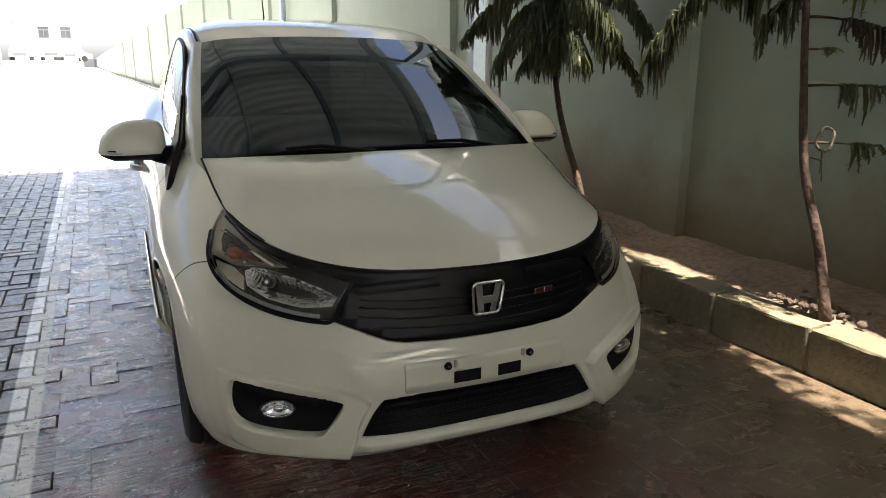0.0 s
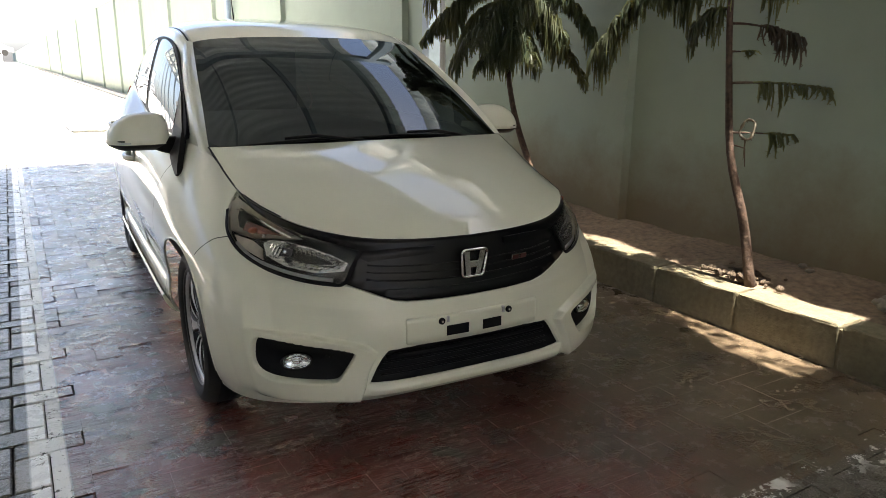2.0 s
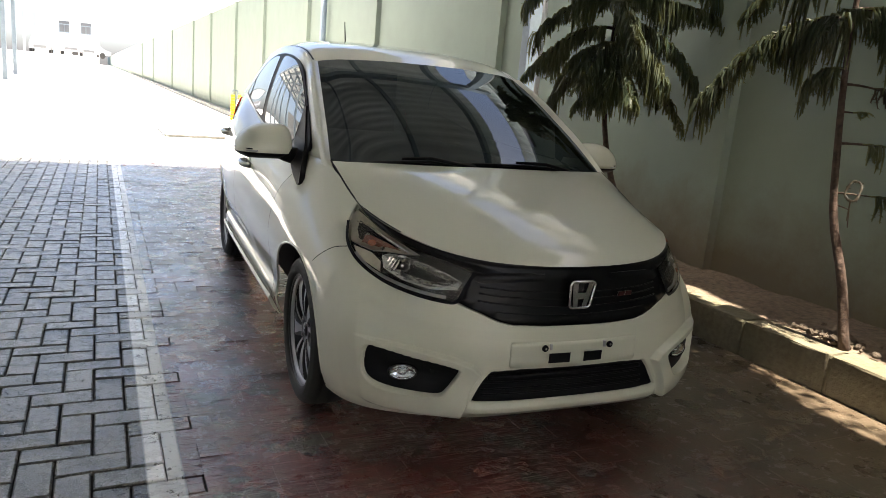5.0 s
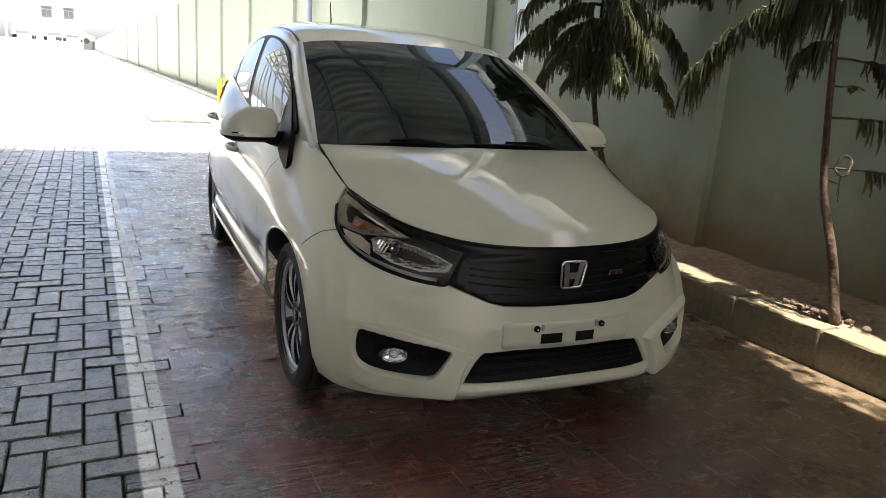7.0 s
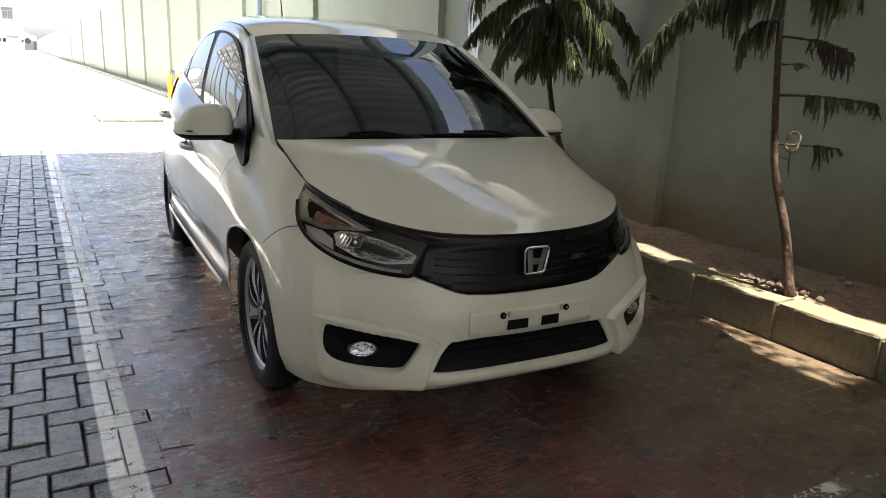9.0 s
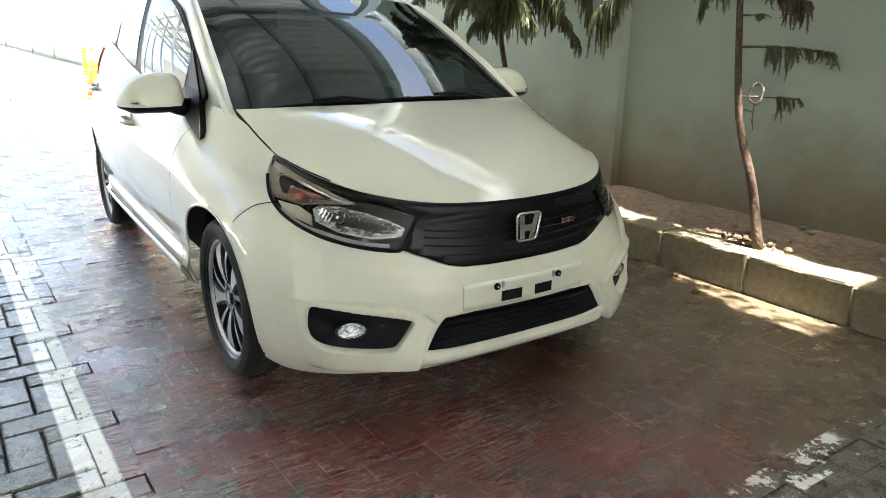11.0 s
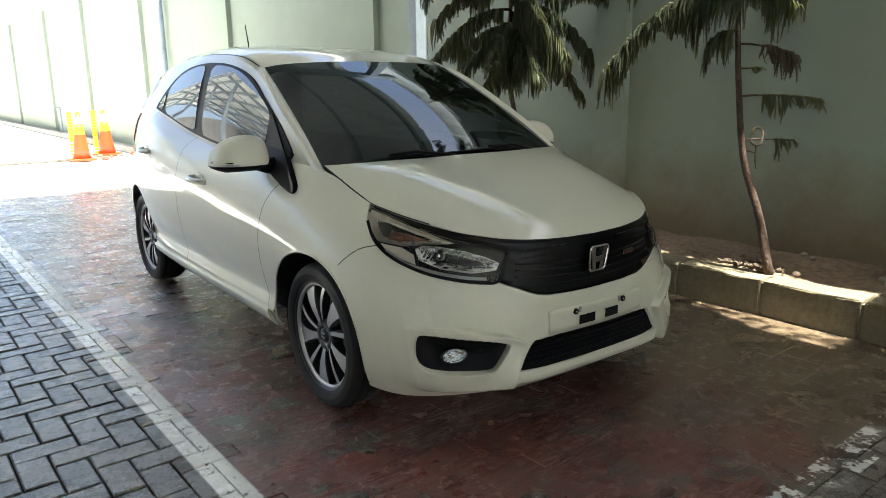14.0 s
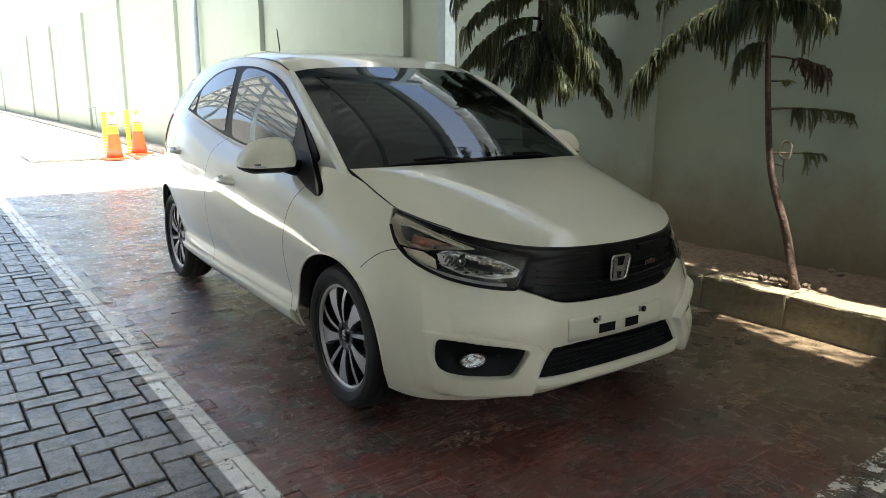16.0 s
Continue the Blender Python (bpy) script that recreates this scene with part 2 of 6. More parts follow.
def paving(name, painted):
    """Concrete pavers; in the bay they carry worn red paint; white lines along its edges."""
    m = bpy.data.materials.new(name)
    m.use_nodes = True
    n, li = m.node_tree.nodes, m.node_tree.links
    b = n["Principled BSDF"]
    geo = n.new("ShaderNodeNewGeometry")
    pos = geo.outputs["Position"]
    info = n.new("ShaderNodeObjectInfo")

    def noise(scale, detail=5, rough=0.6):
        t = n.new("ShaderNodeTexNoise")
        t.inputs["Scale"].default_value, t.inputs["Detail"].default_value, t.inputs["Roughness"].default_value = scale, detail, rough
        li.new(pos, t.inputs["Vector"])
        return t.outputs[0]

    def ranged(v, a, b_, lo=0.0, hi=1.0):
        r = n.new("ShaderNodeMapRange")
        for i, q in enumerate((a, b_, lo, hi)):
            r.inputs[i + 1].default_value = q
        li.new(v, r.inputs[0])
        return r.outputs[0]

    def mixed(f, a, b_):
        x = n.new("ShaderNodeMix")
        x.data_type = "RGBA"
        for socket, v in ((x.inputs[0], f), (x.inputs[6], a), (x.inputs[7], b_)):
            if isinstance(v, tuple):
                socket.default_value = (*v, 1)
            elif isinstance(v, float):
                socket.default_value = v
            else:
                li.new(v, socket)
        return x.outputs[2]

    def times(a, b_):
        k = n.new("ShaderNodeMath")
        k.operation = "MULTIPLY"
        for socket, v in ((k.inputs[0], a), (k.inputs[1], b_)):
            if isinstance(v, float):
                socket.default_value = v
            else:
                li.new(v, socket)
        return k.outputs[0]

    sep = n.new("ShaderNodeSeparateXYZ")
    li.new(pos, sep.inputs[0])
    x, y = sep.outputs[0], sep.outputs[1]
    rnd = n.new("ShaderNodeMath")
    rnd.operation = "ADD"
    li.new(geo.outputs["Random Per Island"], rnd.inputs[0])
    li.new(info.outputs["Random"], rnd.inputs[1])
    frac = n.new("ShaderNodeMath")
    frac.operation = "FRACT"
    li.new(rnd.outputs[0], frac.inputs[0])
    base = mixed(frac.outputs[0], (0.058, 0.051, 0.036), (0.140, 0.124, 0.092))
    base = mixed(ranged(noise(3.0), 0.45, 0.7, 0, 0.55), base, (0.12, 0.11, 0.095))
    rough = ranged(noise(120.0, 3), 0.35, 0.65, 0.20, 0.52)
    b.inputs["Specular IOR Level"].default_value = 0.5
    dirt = n.new("ShaderNodeMath")
    dirt.operation, dirt.inputs[1].default_value = "MULTIPLY_ADD", 1.2
    li.new(noise(1.1, 5), dirt.inputs[0])
    li.new(x, dirt.inputs[2])
    base = mixed(ranged(dirt.outputs[0], 0.75, 1.7, 0, 0.85), base, (0.15, 0.122, 0.098))
    base = mixed(ranged(noise(260.0, 2), 0.60, 0.66, 0, 0.55), base, (0.62, 0.61, 0.58))
    bare = base
    if painted:
        base = mixed(0.35, base, (0.10, 0.085, 0.07))
        film = ranged(noise(2.1, 8, 0.72), 0.34, 0.48, 0.6, 0.97)
        red = mixed(ranged(noise(2.6, 7, 0.68), 0.49, 0.60), (0.20, 0.055, 0.042), (0.145, 0.078, 0.062))
        base = mixed(film, base, red)
        # paler and greyer towards the yard: the far sheen is put into the colour
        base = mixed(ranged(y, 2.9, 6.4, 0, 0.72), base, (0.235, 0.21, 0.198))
        # islands where the paint has come off down to the olive-grey blocks
        flaked = noise(3.4, 5, 0.6)
        chips = times(ranged(flaked, 0.605, 0.611), ranged(x, 0.7, 1.4, 1.0, 0.15))
        rims = times(ranged(flaked, 0.580, 0.598), ranged(flaked, 0.603, 0.609, 1, 0))
        base = mixed(times(chips, 0.85), base, mixed(ranged(noise(40.0, 4), 0.35, 0.65), (0.105, 0.105, 0.080), (0.175, 0.17, 0.135)))
        base = mixed(times(rims, ranged(x, 0.5, 1.3, 0.85, 0.1)), base, (0.05, 0.042, 0.036))
        # long ridges that the trowel left in the thick paint
        drag = n.new("ShaderNodeMapping")
        drag.inputs["Scale"].default_value, drag.inputs["Rotation"].default_value = (5.5, 46.0, 1.0), (0, 0, radians(7))
        li.new(pos, drag.inputs["Vector"])
        trowel = n.new("ShaderNodeTexNoise")
        trowel.inputs["Scale"].default_value, trowel.inputs["Detail"].default_value, trowel.inputs["Roughness"].default_value = 1.0, 4, 0.6
        li.new(drag.outputs[0], trowel.inputs["Vector"])
        trowel = times(ranged(trowel.outputs[0], 0.42, 0.52), ranged(trowel.outputs[0], 0.52, 0.535, 1, 0))
        base = mixed(times(trowel, 0.10), base, (0.22, 0.19, 0.175))
        edge = n.new("ShaderNodeMath")
        edge.operation, edge.inputs[1].default_value = "MULTIPLY_ADD", 1.6
        li.new(noise(0.9, 5), edge.inputs[0])
        li.new(x, edge.inputs[2])
        base = mixed(ranged(edge.outputs[0], 1.6, 2.5, 0, 0.92), base, mixed(ranged(noise(4.0, 6), 0.35, 0.65), (0.135, 0.10, 0.062), (0.20, 0.155, 0.10)))
        base = mixed(ranged(noise(1.7, 7, 0.7), 0.55, 0.72, 0, 0.75), base, (0.065, 0.055, 0.048))
        rough = ranged(noise(5.0, 6), 0.35, 0.68, 0.20, 0.42)
    fine = n.new("ShaderNodeMix")
    fine.data_type, fine.blend_type = "RGBA", "MULTIPLY"
    fine.inputs[0].default_value = 1.0
    li.new(bare, fine.inputs[6])
    li.new(ranged(noise(170.0, 4, 0.8), 0.33, 0.67, 0.25, 1.42), fine.inputs[7])
    if painted:
        bay = times(ranged(x, LINE_X1 - 0.004, LINE_X1 + 0.004), ranged(y, 1.165, 1.175))
        film_fine = n.new("ShaderNodeMix")
        film_fine.data_type, film_fine.blend_type = "RGBA", "MULTIPLY"
        film_fine.inputs[0].default_value = 1.0
        li.new(base, film_fine.inputs[6])
        li.new(ranged(noise(90.0, 3), 0.3, 0.7, 0.70, 0.97), film_fine.inputs[7])
        base = mixed(bay, fine.outputs[2], film_fine.outputs[2])
    else:
        base = fine.outputs[2]
    # the long line beside the bay and the worn one across its head
    along = times(ranged(x, LINE_X0 - 0.004, LINE_X0 + 0.004), ranged(x, LINE_X1 - 0.004, LINE_X1 + 0.004, 1, 0))
    along = times(along, ranged(noise(12.0, 8, 0.8), 0.405, 0.42))
    along = times(along, ranged(noise(26.0, 5, 0.7), 0.37, 0.385))
    along = times(along, ranged(y, 1.15, 1.17))
    across = times(times(ranged(y, 1.08, 1.085), ranged(y, 1.205, 1.21, 1, 0)), ranged(noise(2.3, 4, 0.6), 0.40, 0.46))
    across = times(across, ranged(noise(7.0, 8, 0.75), 0.53, 0.54))
    across = times(across, times(ranged(x, LINE_X0, LINE_X0 + 0.01), ranged(x, 2.3, 2.32, 1, 0)))
    k = n.new("ShaderNodeMath")
    k.operation = "MAXIMUM"
    li.new(along, k.inputs[0])
    li.new(across, k.inputs[1])
    base = mixed(k.outputs[0], base, (0.92, 0.91, 0.88))
    li.new(base, b.inputs["Base Color"])
    gloss = ranged(k.outputs[0], 0, 1, 1.0 if painted else 0.55, 0.85)
    if painted:
        gloss = times(gloss, ranged(times(bay, ranged(y, 2.4, 4.6, 0.55, 1.0)), 0, 1, 0.2, 1.0))
    li.new(gloss, b.inputs["Coat Weight"])
    li.new(ranged(noise(14.0, 5, 0.7), 0.35, 0.65, *((0.12, 0.32) if painted else (0.16, 0.40))), b.inputs["Coat Roughness"])
    b.inputs["Coat IOR"].default_value = 1.72
    li.new(rough, b.inputs["Roughness"])
    bp = n.new("ShaderNodeBump")
    bp.inputs["Strength"].default_value, bp.inputs["Distance"].default_value = (1.0 if painted else 0.8), (0.007 if painted else 0.0045)
    if painted:
        lift = n.new("ShaderNodeMath")
        lift.operation = "MULTIPLY_ADD"
        li.new(trowel, lift.inputs[0])
        li.new(times(ranged(noise(1.9, 4), 0.40, 0.60), ranged(x, 0.35, 1.25, 0.85, 0.04)), lift.inputs[1])
        li.new(times(noise(18.0, 8, 0.72), ranged(y, 2.4, 4.6, 0.6, 1.3)), lift.inputs[2])
        sunk = n.new("ShaderNodeMath")
        sunk.operation = "SUBTRACT"
        li.new(lift.outputs[0], sunk.inputs[0])
        li.new(times(chips, 0.45), sunk.inputs[1])
        li.new(sunk.outputs[0], bp.inputs["Height"])
    else:
        li.new(noise(110.0, 6, 0.7), bp.inputs["Height"])
    li.new(bp.outputs[0], b.inputs["Normal"])
    li.new(bp.outputs[0], b.inputs["Coat Normal"])
    return m


LINE_X0, LINE_X1 = -0.430, -0.325
PAVER = paving("grey_concrete_paver", False)
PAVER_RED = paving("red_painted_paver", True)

# ---- building helpers ----
def mesh_of(name, verts, faces, mat, smooth=False):
    me = bpy.data.meshes.new(name)
    me.from_pydata([tuple(v) for v in verts], [], faces)
    me.materials.append(mat)
    if smooth:
        me.polygons.foreach_set("use_smooth", [True] * len(me.polygons))
    me.update()
    return me


def part(name, data, mat, parent=None, label=""):
    """One mesh object from a bmesh or (verts, faces), under its thing or part."""
    if isinstance(data, bmesh.types.BMesh):
        me = bpy.data.meshes.new(name)
        bmesh.ops.recalc_face_normals(data, faces=data.faces[:])
        data.to_mesh(me)
        data.free()
        me.materials.append(mat)
    elif isinstance(data, bpy.types.Mesh):
        me = data
    else:
        me = mesh_of(name, data[0], data[1], mat, len(data) > 2 and data[2])
    ob = new(name, me)
    ob.parent = parent
    if label:
        tagged(ob, label)
    return ob


def thing(name, label, category, m=None, group="", kind=""):
    ob = new(name)
    ob.empty_display_size = 0.1
    if m is not None:
        ob.matrix_basis = m
    return tagged(ob, label, category, group, kind)


def box(bm, x0, x1, y0, y1, z0, z1, bevel=0.0, m=None):
    g = bmesh.ops.create_cube(bm, size=1.0)
    for v in g["verts"]:
        v.co = Vector(((x0 + x1) / 2 + v.co.x * (x1 - x0), (y0 + y1) / 2 + v.co.y * (y1 - y0), (z0 + z1) / 2 + v.co.z * (z1 - z0)))
    if bevel:
        es = {e for v in g["verts"] for e in v.link_edges}
        r = bmesh.ops.bevel(bm, geom=list(es), offset=bevel, segments=2, affect="EDGES", profile=0.6)
        if m is not None:
            bmesh.ops.transform(bm, matrix=m, verts=list({v for f in r["faces"] for v in f.verts} | {v for v in g["verts"] if v.is_valid}))
    elif m is not None:
        bmesh.ops.transform(bm, matrix=m, verts=g["verts"])
    return bm


def boxed(x0, x1, y0, y1, z0, z1, bevel=0.0):
    return box(bmesh.new(), x0, x1, y0, y1, z0, z1, bevel)


def tube(points, radii, sides=8, cap=True):
    """Verts and faces of a tapered tube along points."""
    p = [Vector(q) for q in points]
    vs, fs = [], []
    for i, q in enumerate(p):
        d = (p[min(i + 1, len(p) - 1)] - p[max(i - 1, 0)]).normalized()
        a = d.orthogonal().normalized() if i == 0 else (a - d * a.dot(d)).normalized()
        b = d.cross(a)
        for k in range(sides):
            t = 2 * math.pi * k / sides
            vs.append(q + (a * math.cos(t) + b * math.sin(t)) * radii[i])
    for i in range(len(p) - 1):
        for k in range(sides):
            k2 = (k + 1) % sides
            fs.append((i * sides + k, i * sides + k2, (i + 1) * sides + k2, (i + 1) * sides + k))
    if cap:
        fs.append(tuple(range(sides))[::-1])
        fs.append(tuple((len(p) - 1) * sides + k for k in range(sides)))
    return vs, fs


def joined(pieces):
    vs, fs = [], []
    for v, f in pieces:
        o = len(vs)
        vs.extend(v)
        fs.extend(tuple(i + o for i in q) for q in f)
    return vs, fs


def lathe(profile, n=48, axis="x"):
    """Profile of (offset along the axis, radius) turned round the x axis."""
    vs, fs = [], []
    m = len(profile)
    for k in range(n):
        t = 2 * math.pi * k / n
        for o, r in profile:
            vs.append((o, r * math.cos(t), r * math.sin(t)))
    for k in range(n):
        for i in range(m - 1):
            a, b = k * m + i, ((k + 1) % n) * m + i
            fs.append((a, b, b + 1, a + 1))
    return vs, fs

# ---- ground, kerb, wall ----
ground = part("ground", ([(-300, -300, -0.02), (300, -300, -0.02), (300, 300, -0.02), (-300, 300, -0.02)], [(0, 1, 2, 3)]), CONCRETE)
tagged(ground, "pale sunlit concrete yard ground", "ground", kind="structure")

WALL_X = 3.2
wall = part("wall_east", boxed(WALL_X, WALL_X + 0.2, -9.0, 420.0, -0.3, 3.30, 0.0), WALL_PAINT)
tagged(wall, "long pale green painted boundary wall, muddy along its foot", "wall", kind="structure")
cap = part("wall_coping", boxed(WALL_X - 0.05, WALL_X + 0.25, -9.0, 420.0, 3.30, 3.38, 0.01), PLASTER)
tagged(cap, "pale concrete coping along the boundary wall", "trim", kind="structure")
pier_mesh = mesh_of("pier", *(lambda b: (b[0], b[1]))(
    ([(-0.07, -0.13, -0.3), (0, -0.13, -0.3), (0, 0.13, -0.3), (-0.07, 0.13, -0.3), (-0.07, -0.13, 3.3), (0, -0.13, 3.3), (0, 0.13, 3.3), (-0.07, 0.13, 3.3)],
     [(0, 3, 7, 4), (0, 4, 5, 1), (3, 2, 6, 7), (4, 7, 6, 5), (0, 1, 2, 3)])), WALL_PAINT)
for y in (-8.6, -4.6, -0.5, 3.68, 6.85, 10.6, 14.6, 18.9, 23.1, 28.6, 34.2, 44.6, 60.9, 76.7):
    p = new("pier", pier_mesh)
    p.location = (WALL_X, y, 0)
    p.parent = wall

# gutter kerb along the foot of the far wall
gutter = part("gutter_kerb", boxed(WALL_X - 0.33, WALL_X - 0.17, 10.4, 100.0, -0.02, 0.12, 0.015), GUTTER_GREY)
tagged(gutter, "low weathered concrete gutter kerb along the wall", "kerb", kind="structure")

# kerb of the planting strip
KERB_X, KERB_W, KERB_H = 2.50, 0.17, 0.195
kerb = part("kerb", boxed(KERB_X + 0.01, KERB_X + KERB_W - 0.01, -2.0, 9.8, -0.05, KERB_H - 0.02), KERB_STONE)
tagged(kerb, "weathered concrete kerb of the planting strip, stained brown", "kerb", kind="structure")
def kerb_block(seed):
    rng = random.Random(seed)
    bm = boxed(0, KERB_W, 0.004, 0.496, -0.03, KERB_H, 0.012)
    bmesh.ops.subdivide_edges(bm, edges=[e for e in bm.edges if e.calc_length() > 0.1], cuts=3, use_grid_fill=True)
    for v in bm.verts:
        v.co += Vector((rng.uniform(-1, 1), 0, rng.uniform(-1, 1))) * 0.0028
    me = bpy.data.meshes.new("kerb_stone")
    bm.to_mesh(me)
    bm.free()
    me.materials.append(KERB_STONE)
    return me
kerb_meshes = [kerb_block(s) for s in range(4)]
for i, y in enumerate(np.arange(-1.93, 9.6, 0.505)):
    k = new("kerb_stone", kerb_meshes[i % 4])
    k.location, k.parent = (KERB_X, y, 0), kerb

def strip_of_soil():
    nx, ny = 16, 240
    vs, fs = [], []
    for j in range(ny + 1):
        y = -2 + 11.8 * j / ny
        for i in range(nx + 1):
            x = KERB_X + 0.12 + (WALL_X - KERB_X - 0.10) * i / nx
            h = 0.175 + 0.035 * i / nx + 0.035 * noise.noise((x * 3, y * 3, 0.3)) + 0.012 * noise.noise((x * 14, y * 14, 2))
            h += 0.015 * math.exp(-((x - 2.70) ** 2 + (y - 2.15) ** 2) / 0.03)
            vs.append((x, y, h))
    for j in range(ny):
        for i in range(nx):
            a = j * (nx + 1) + i
            fs.append((a, a + 1, a + nx + 2, a + nx + 1))
    return vs, fs, True
soil = part("planting_soil", strip_of_soil(), SOIL)
tagged(soil, "strip of dry brown soil between kerb and wall", "soil", kind="stuff")

# ---- canopy over the bay ----
EAVE_X, EAVE_Z = 2.66, 3.75
CAN_X0, CAN_Y0, CAN_Y1 = -7.5, -6.3, 8.85
def roof_z(x):
    return EAVE_Z + (EAVE_X - x) * 0.07
def corrugated():
    n = int((CAN_Y1 - CAN_Y0) / 0.0475)
    vs, fs = [], []
    for k in range(n + 1):
        y = CAN_Y0 + (CAN_Y1 - CAN_Y0) * k / n
        w = 0.006 * (1 if k % 4 in (1, 2) else -1)
        for x in (CAN_X0, EAVE_X):
            vs.append((x, y, roof_z(x) + w))
            vs.append((x, y, roof_z(x) + w + 0.006))
    for k in range(n):
        a, b = 4 * k, 4 * k + 4
        fs += [(a, b, b + 2, a + 2), (a + 1, a + 3, b + 3, b + 1), (a + 2, b + 2, b + 3, a + 3)]
    return vs, fs
roof = part("ceiling", corrugated(), ROOF_SHEET)
tagged(roof, "grey corrugated steel canopy roof over the parking bay", "canopy roof", kind="structure")
# unseen roof piece added to keep light from the south-west off the wall
rear = part("ceiling", boxed(-15.0, -3.0, -9.3, CAN_Y0 - 0.02, 3.95, 4.0), ROOF_SHEET)
tagged(rear, "unseen flat sheet roof added behind the camera to hold back light", "canopy roof", kind="structure")
canopy = thing("canopy_frame", "grey steel frame of beams and purlins under the canopy roof", "canopy frame", kind="structure")
for x in np.arange(CAN_X0 + 0.2, EAVE_X, 1.08):
    part("purlin", boxed(x - 0.03, x + 0.03, CAN_Y0, CAN_Y1, roof_z(x) - 0.125, roof_z(x) - 0.018), STEEL_GREY, canopy)
for y in (-5.4, -2.4, 0.6, 5.45, 8.6):
    vs, fs = [], []
    for x in (CAN_X0, EAVE_X + 0.4):
        for dy in (-0.06, 0.06):
            for dz in (-0.30, -0.13):
                vs.append((x, y + dy, roof_z(x) + dz))
    fs = [(0, 1, 3, 2), (4, 6, 7, 5), (0, 4, 5, 1), (2, 3, 7, 6), (1, 5, 7, 3), (0, 2, 6, 4)]
    part("beam", (vs, fs), STEEL_GREY, canopy)

# next bay's roof beyond a light gap
def next_roof():
    n = int((CAN_Y1 - CAN_Y0) / 0.0475)
    vs, fs = [], []
    for k in range(n + 1):
        y = CAN_Y0 + (CAN_Y1 - CAN_Y0) * k / n
        w = 0.007 * (1 if k % 4 in (1, 2) else -1)
        for x in (-14.7, CAN_X0 - 0.12):
            vs += [(x, y, roof_z(CAN_X0) + 0.1 + w), (x, y, roof_z(CAN_X0) + 0.106 + w)]
    for k in range(n):
        a, b = 4 * k, 4 * k + 4
        fs += [(a, b, b + 2, a + 2), (a + 1, a + 3, b + 3, b + 1), (a + 2, b + 2, b + 3, a + 3)]
    return vs, fs
bay = part("ceiling", next_roof(), ROOF_SHEET)
tagged(bay, "grey corrugated steel roof of the next bay", "canopy roof", kind="structure")

# lean-to strip of roof along the wall; the slot between the two roofs gets an unseen closed end, added to stop the sun
LEAN_X = 3.06
def lean_to():
    n = int((CAN_Y1 - CAN_Y0) / 0.0475)
    vs, fs = [], []
    for k in range(n + 1):
        y = CAN_Y0 + (CAN_Y1 - CAN_Y0) * k / n
        w = 0.007 * (1 if k % 4 in (1, 2) else -1)
        x0 = EAVE_X - 0.05 if y < 0.72 else LEAN_X
        for x in (x0, WALL_X + 0.2):
            vs.append((x, y, 3.62 - (x - LEAN_X) * 0.12 + w))
            vs.append((x, y, 3.626 - (x - LEAN_X) * 0.12 + w))
    for k in range(n):
        a, b = 4 * k, 4 * k + 4
        fs += [(a, b, b + 2, a + 2), (a + 1, a + 3, b + 3, b + 1), (a, a + 1, b + 1, b)]
    return vs, fs
lean = part("ceiling", lean_to(), ROOF_SHEET)
tagged(lean, "narrow corrugated roof strip along the boundary wall", "canopy roof", kind="structure")

def column(x, y, top, w, mat, label):
    c = thing("canopy_column", label, "column", pose(x, y, 0), kind="structure")
    part("post", boxed(-w / 2, w / 2, -w / 2, w / 2, -0.05, top, 0.006), mat, c)
    part("base_plate", boxed(-w, w, -w, w, 0.0, 0.215, 0.004), KERB_STONE, c)
    return c
column(2.74, 5.45, 3.5, 0.11, STEEL_GREY, "square grey steel column holding up the canopy")
for y in (-5.4, -2.4, 0.6, 5.45, 8.6):
    column(-7.3, y, roof_z(-7.3) - 0.13, 0.14, STEEL_GREY, "square grey steel column at the open side of the canopy")
pipe = part("downpipe", tube([(2.93, 5.62, 0.1), (2.93, 5.62, 3.45)], [0.045, 0.045], 16) + (True,), PLASTER)
tagged(pipe, "white plastic downpipe beside the canopy column", "downpipe", kind="structure")

# ---- unseen walls added to close the place behind and beside the camera, and the far end ----
# added out of view: sets how much light comes in from behind
back_wall = part("wall_south", boxed(-15.0, WALL_X + 0.2, -9.3, -9.0, -0.02, 3.9), PLASTER)
tagged(back_wall, "unseen plain plastered wall added to close the covered bay", "wall", kind="structure")
side_house = part("wall_west", boxed(-15.0, -14.7, -9.3, 40.0, -0.02, 5.0), DIMMED_WALL)
tagged(side_house, "unseen plain plastered wall added across the open yard", "wall", kind="structure")

# added out of view as a dark backing for the car's reflections
yard_house = part("wall_yard", boxed(-11.6, -11.3, 15.0, 60.0, -0.02, 5.0), DIMMED_WALL)
tagged(yard_house, "unseen plain plastered wall added behind the yard canopy", "wall", kind="structure")
YARD_EAVE = -2.9
def yard_z(x):
    return 4.9 - (x + 2.9) * 0.04
def yard_canopy():
    """Corrugated sheets with slits of daylight between them."""
    vs, fs = [], []
    y, row = 15.6, 0
    while y < 36:
        for k in range(14):
            o = len(vs)
            for q in (y, y + 0.076):
                w = 0.02 if (k + (q > y)) % 2 else 0.0
                for x in (-11.3, -8.2, -7.9, YARD_EAVE):
                    vs += [(x, q, yard_z(x) + w), (x, q, yard_z(x) + 0.006 + w)]
            for c in ((0, 2), (4, 6)):
                a_, b_ = o + c[0], o + c[1]
                fs += [(a_, b_, b_ + 8, a_ + 8), (a_ + 1, a_ + 9, b_ + 9, b_ + 1)]
            fs += [(o + 6, o + 7, o + 15, o + 14)]
            y += 0.076
        row += 1
        y += 0.22 if row % 2 else 0.05
    return vs, fs
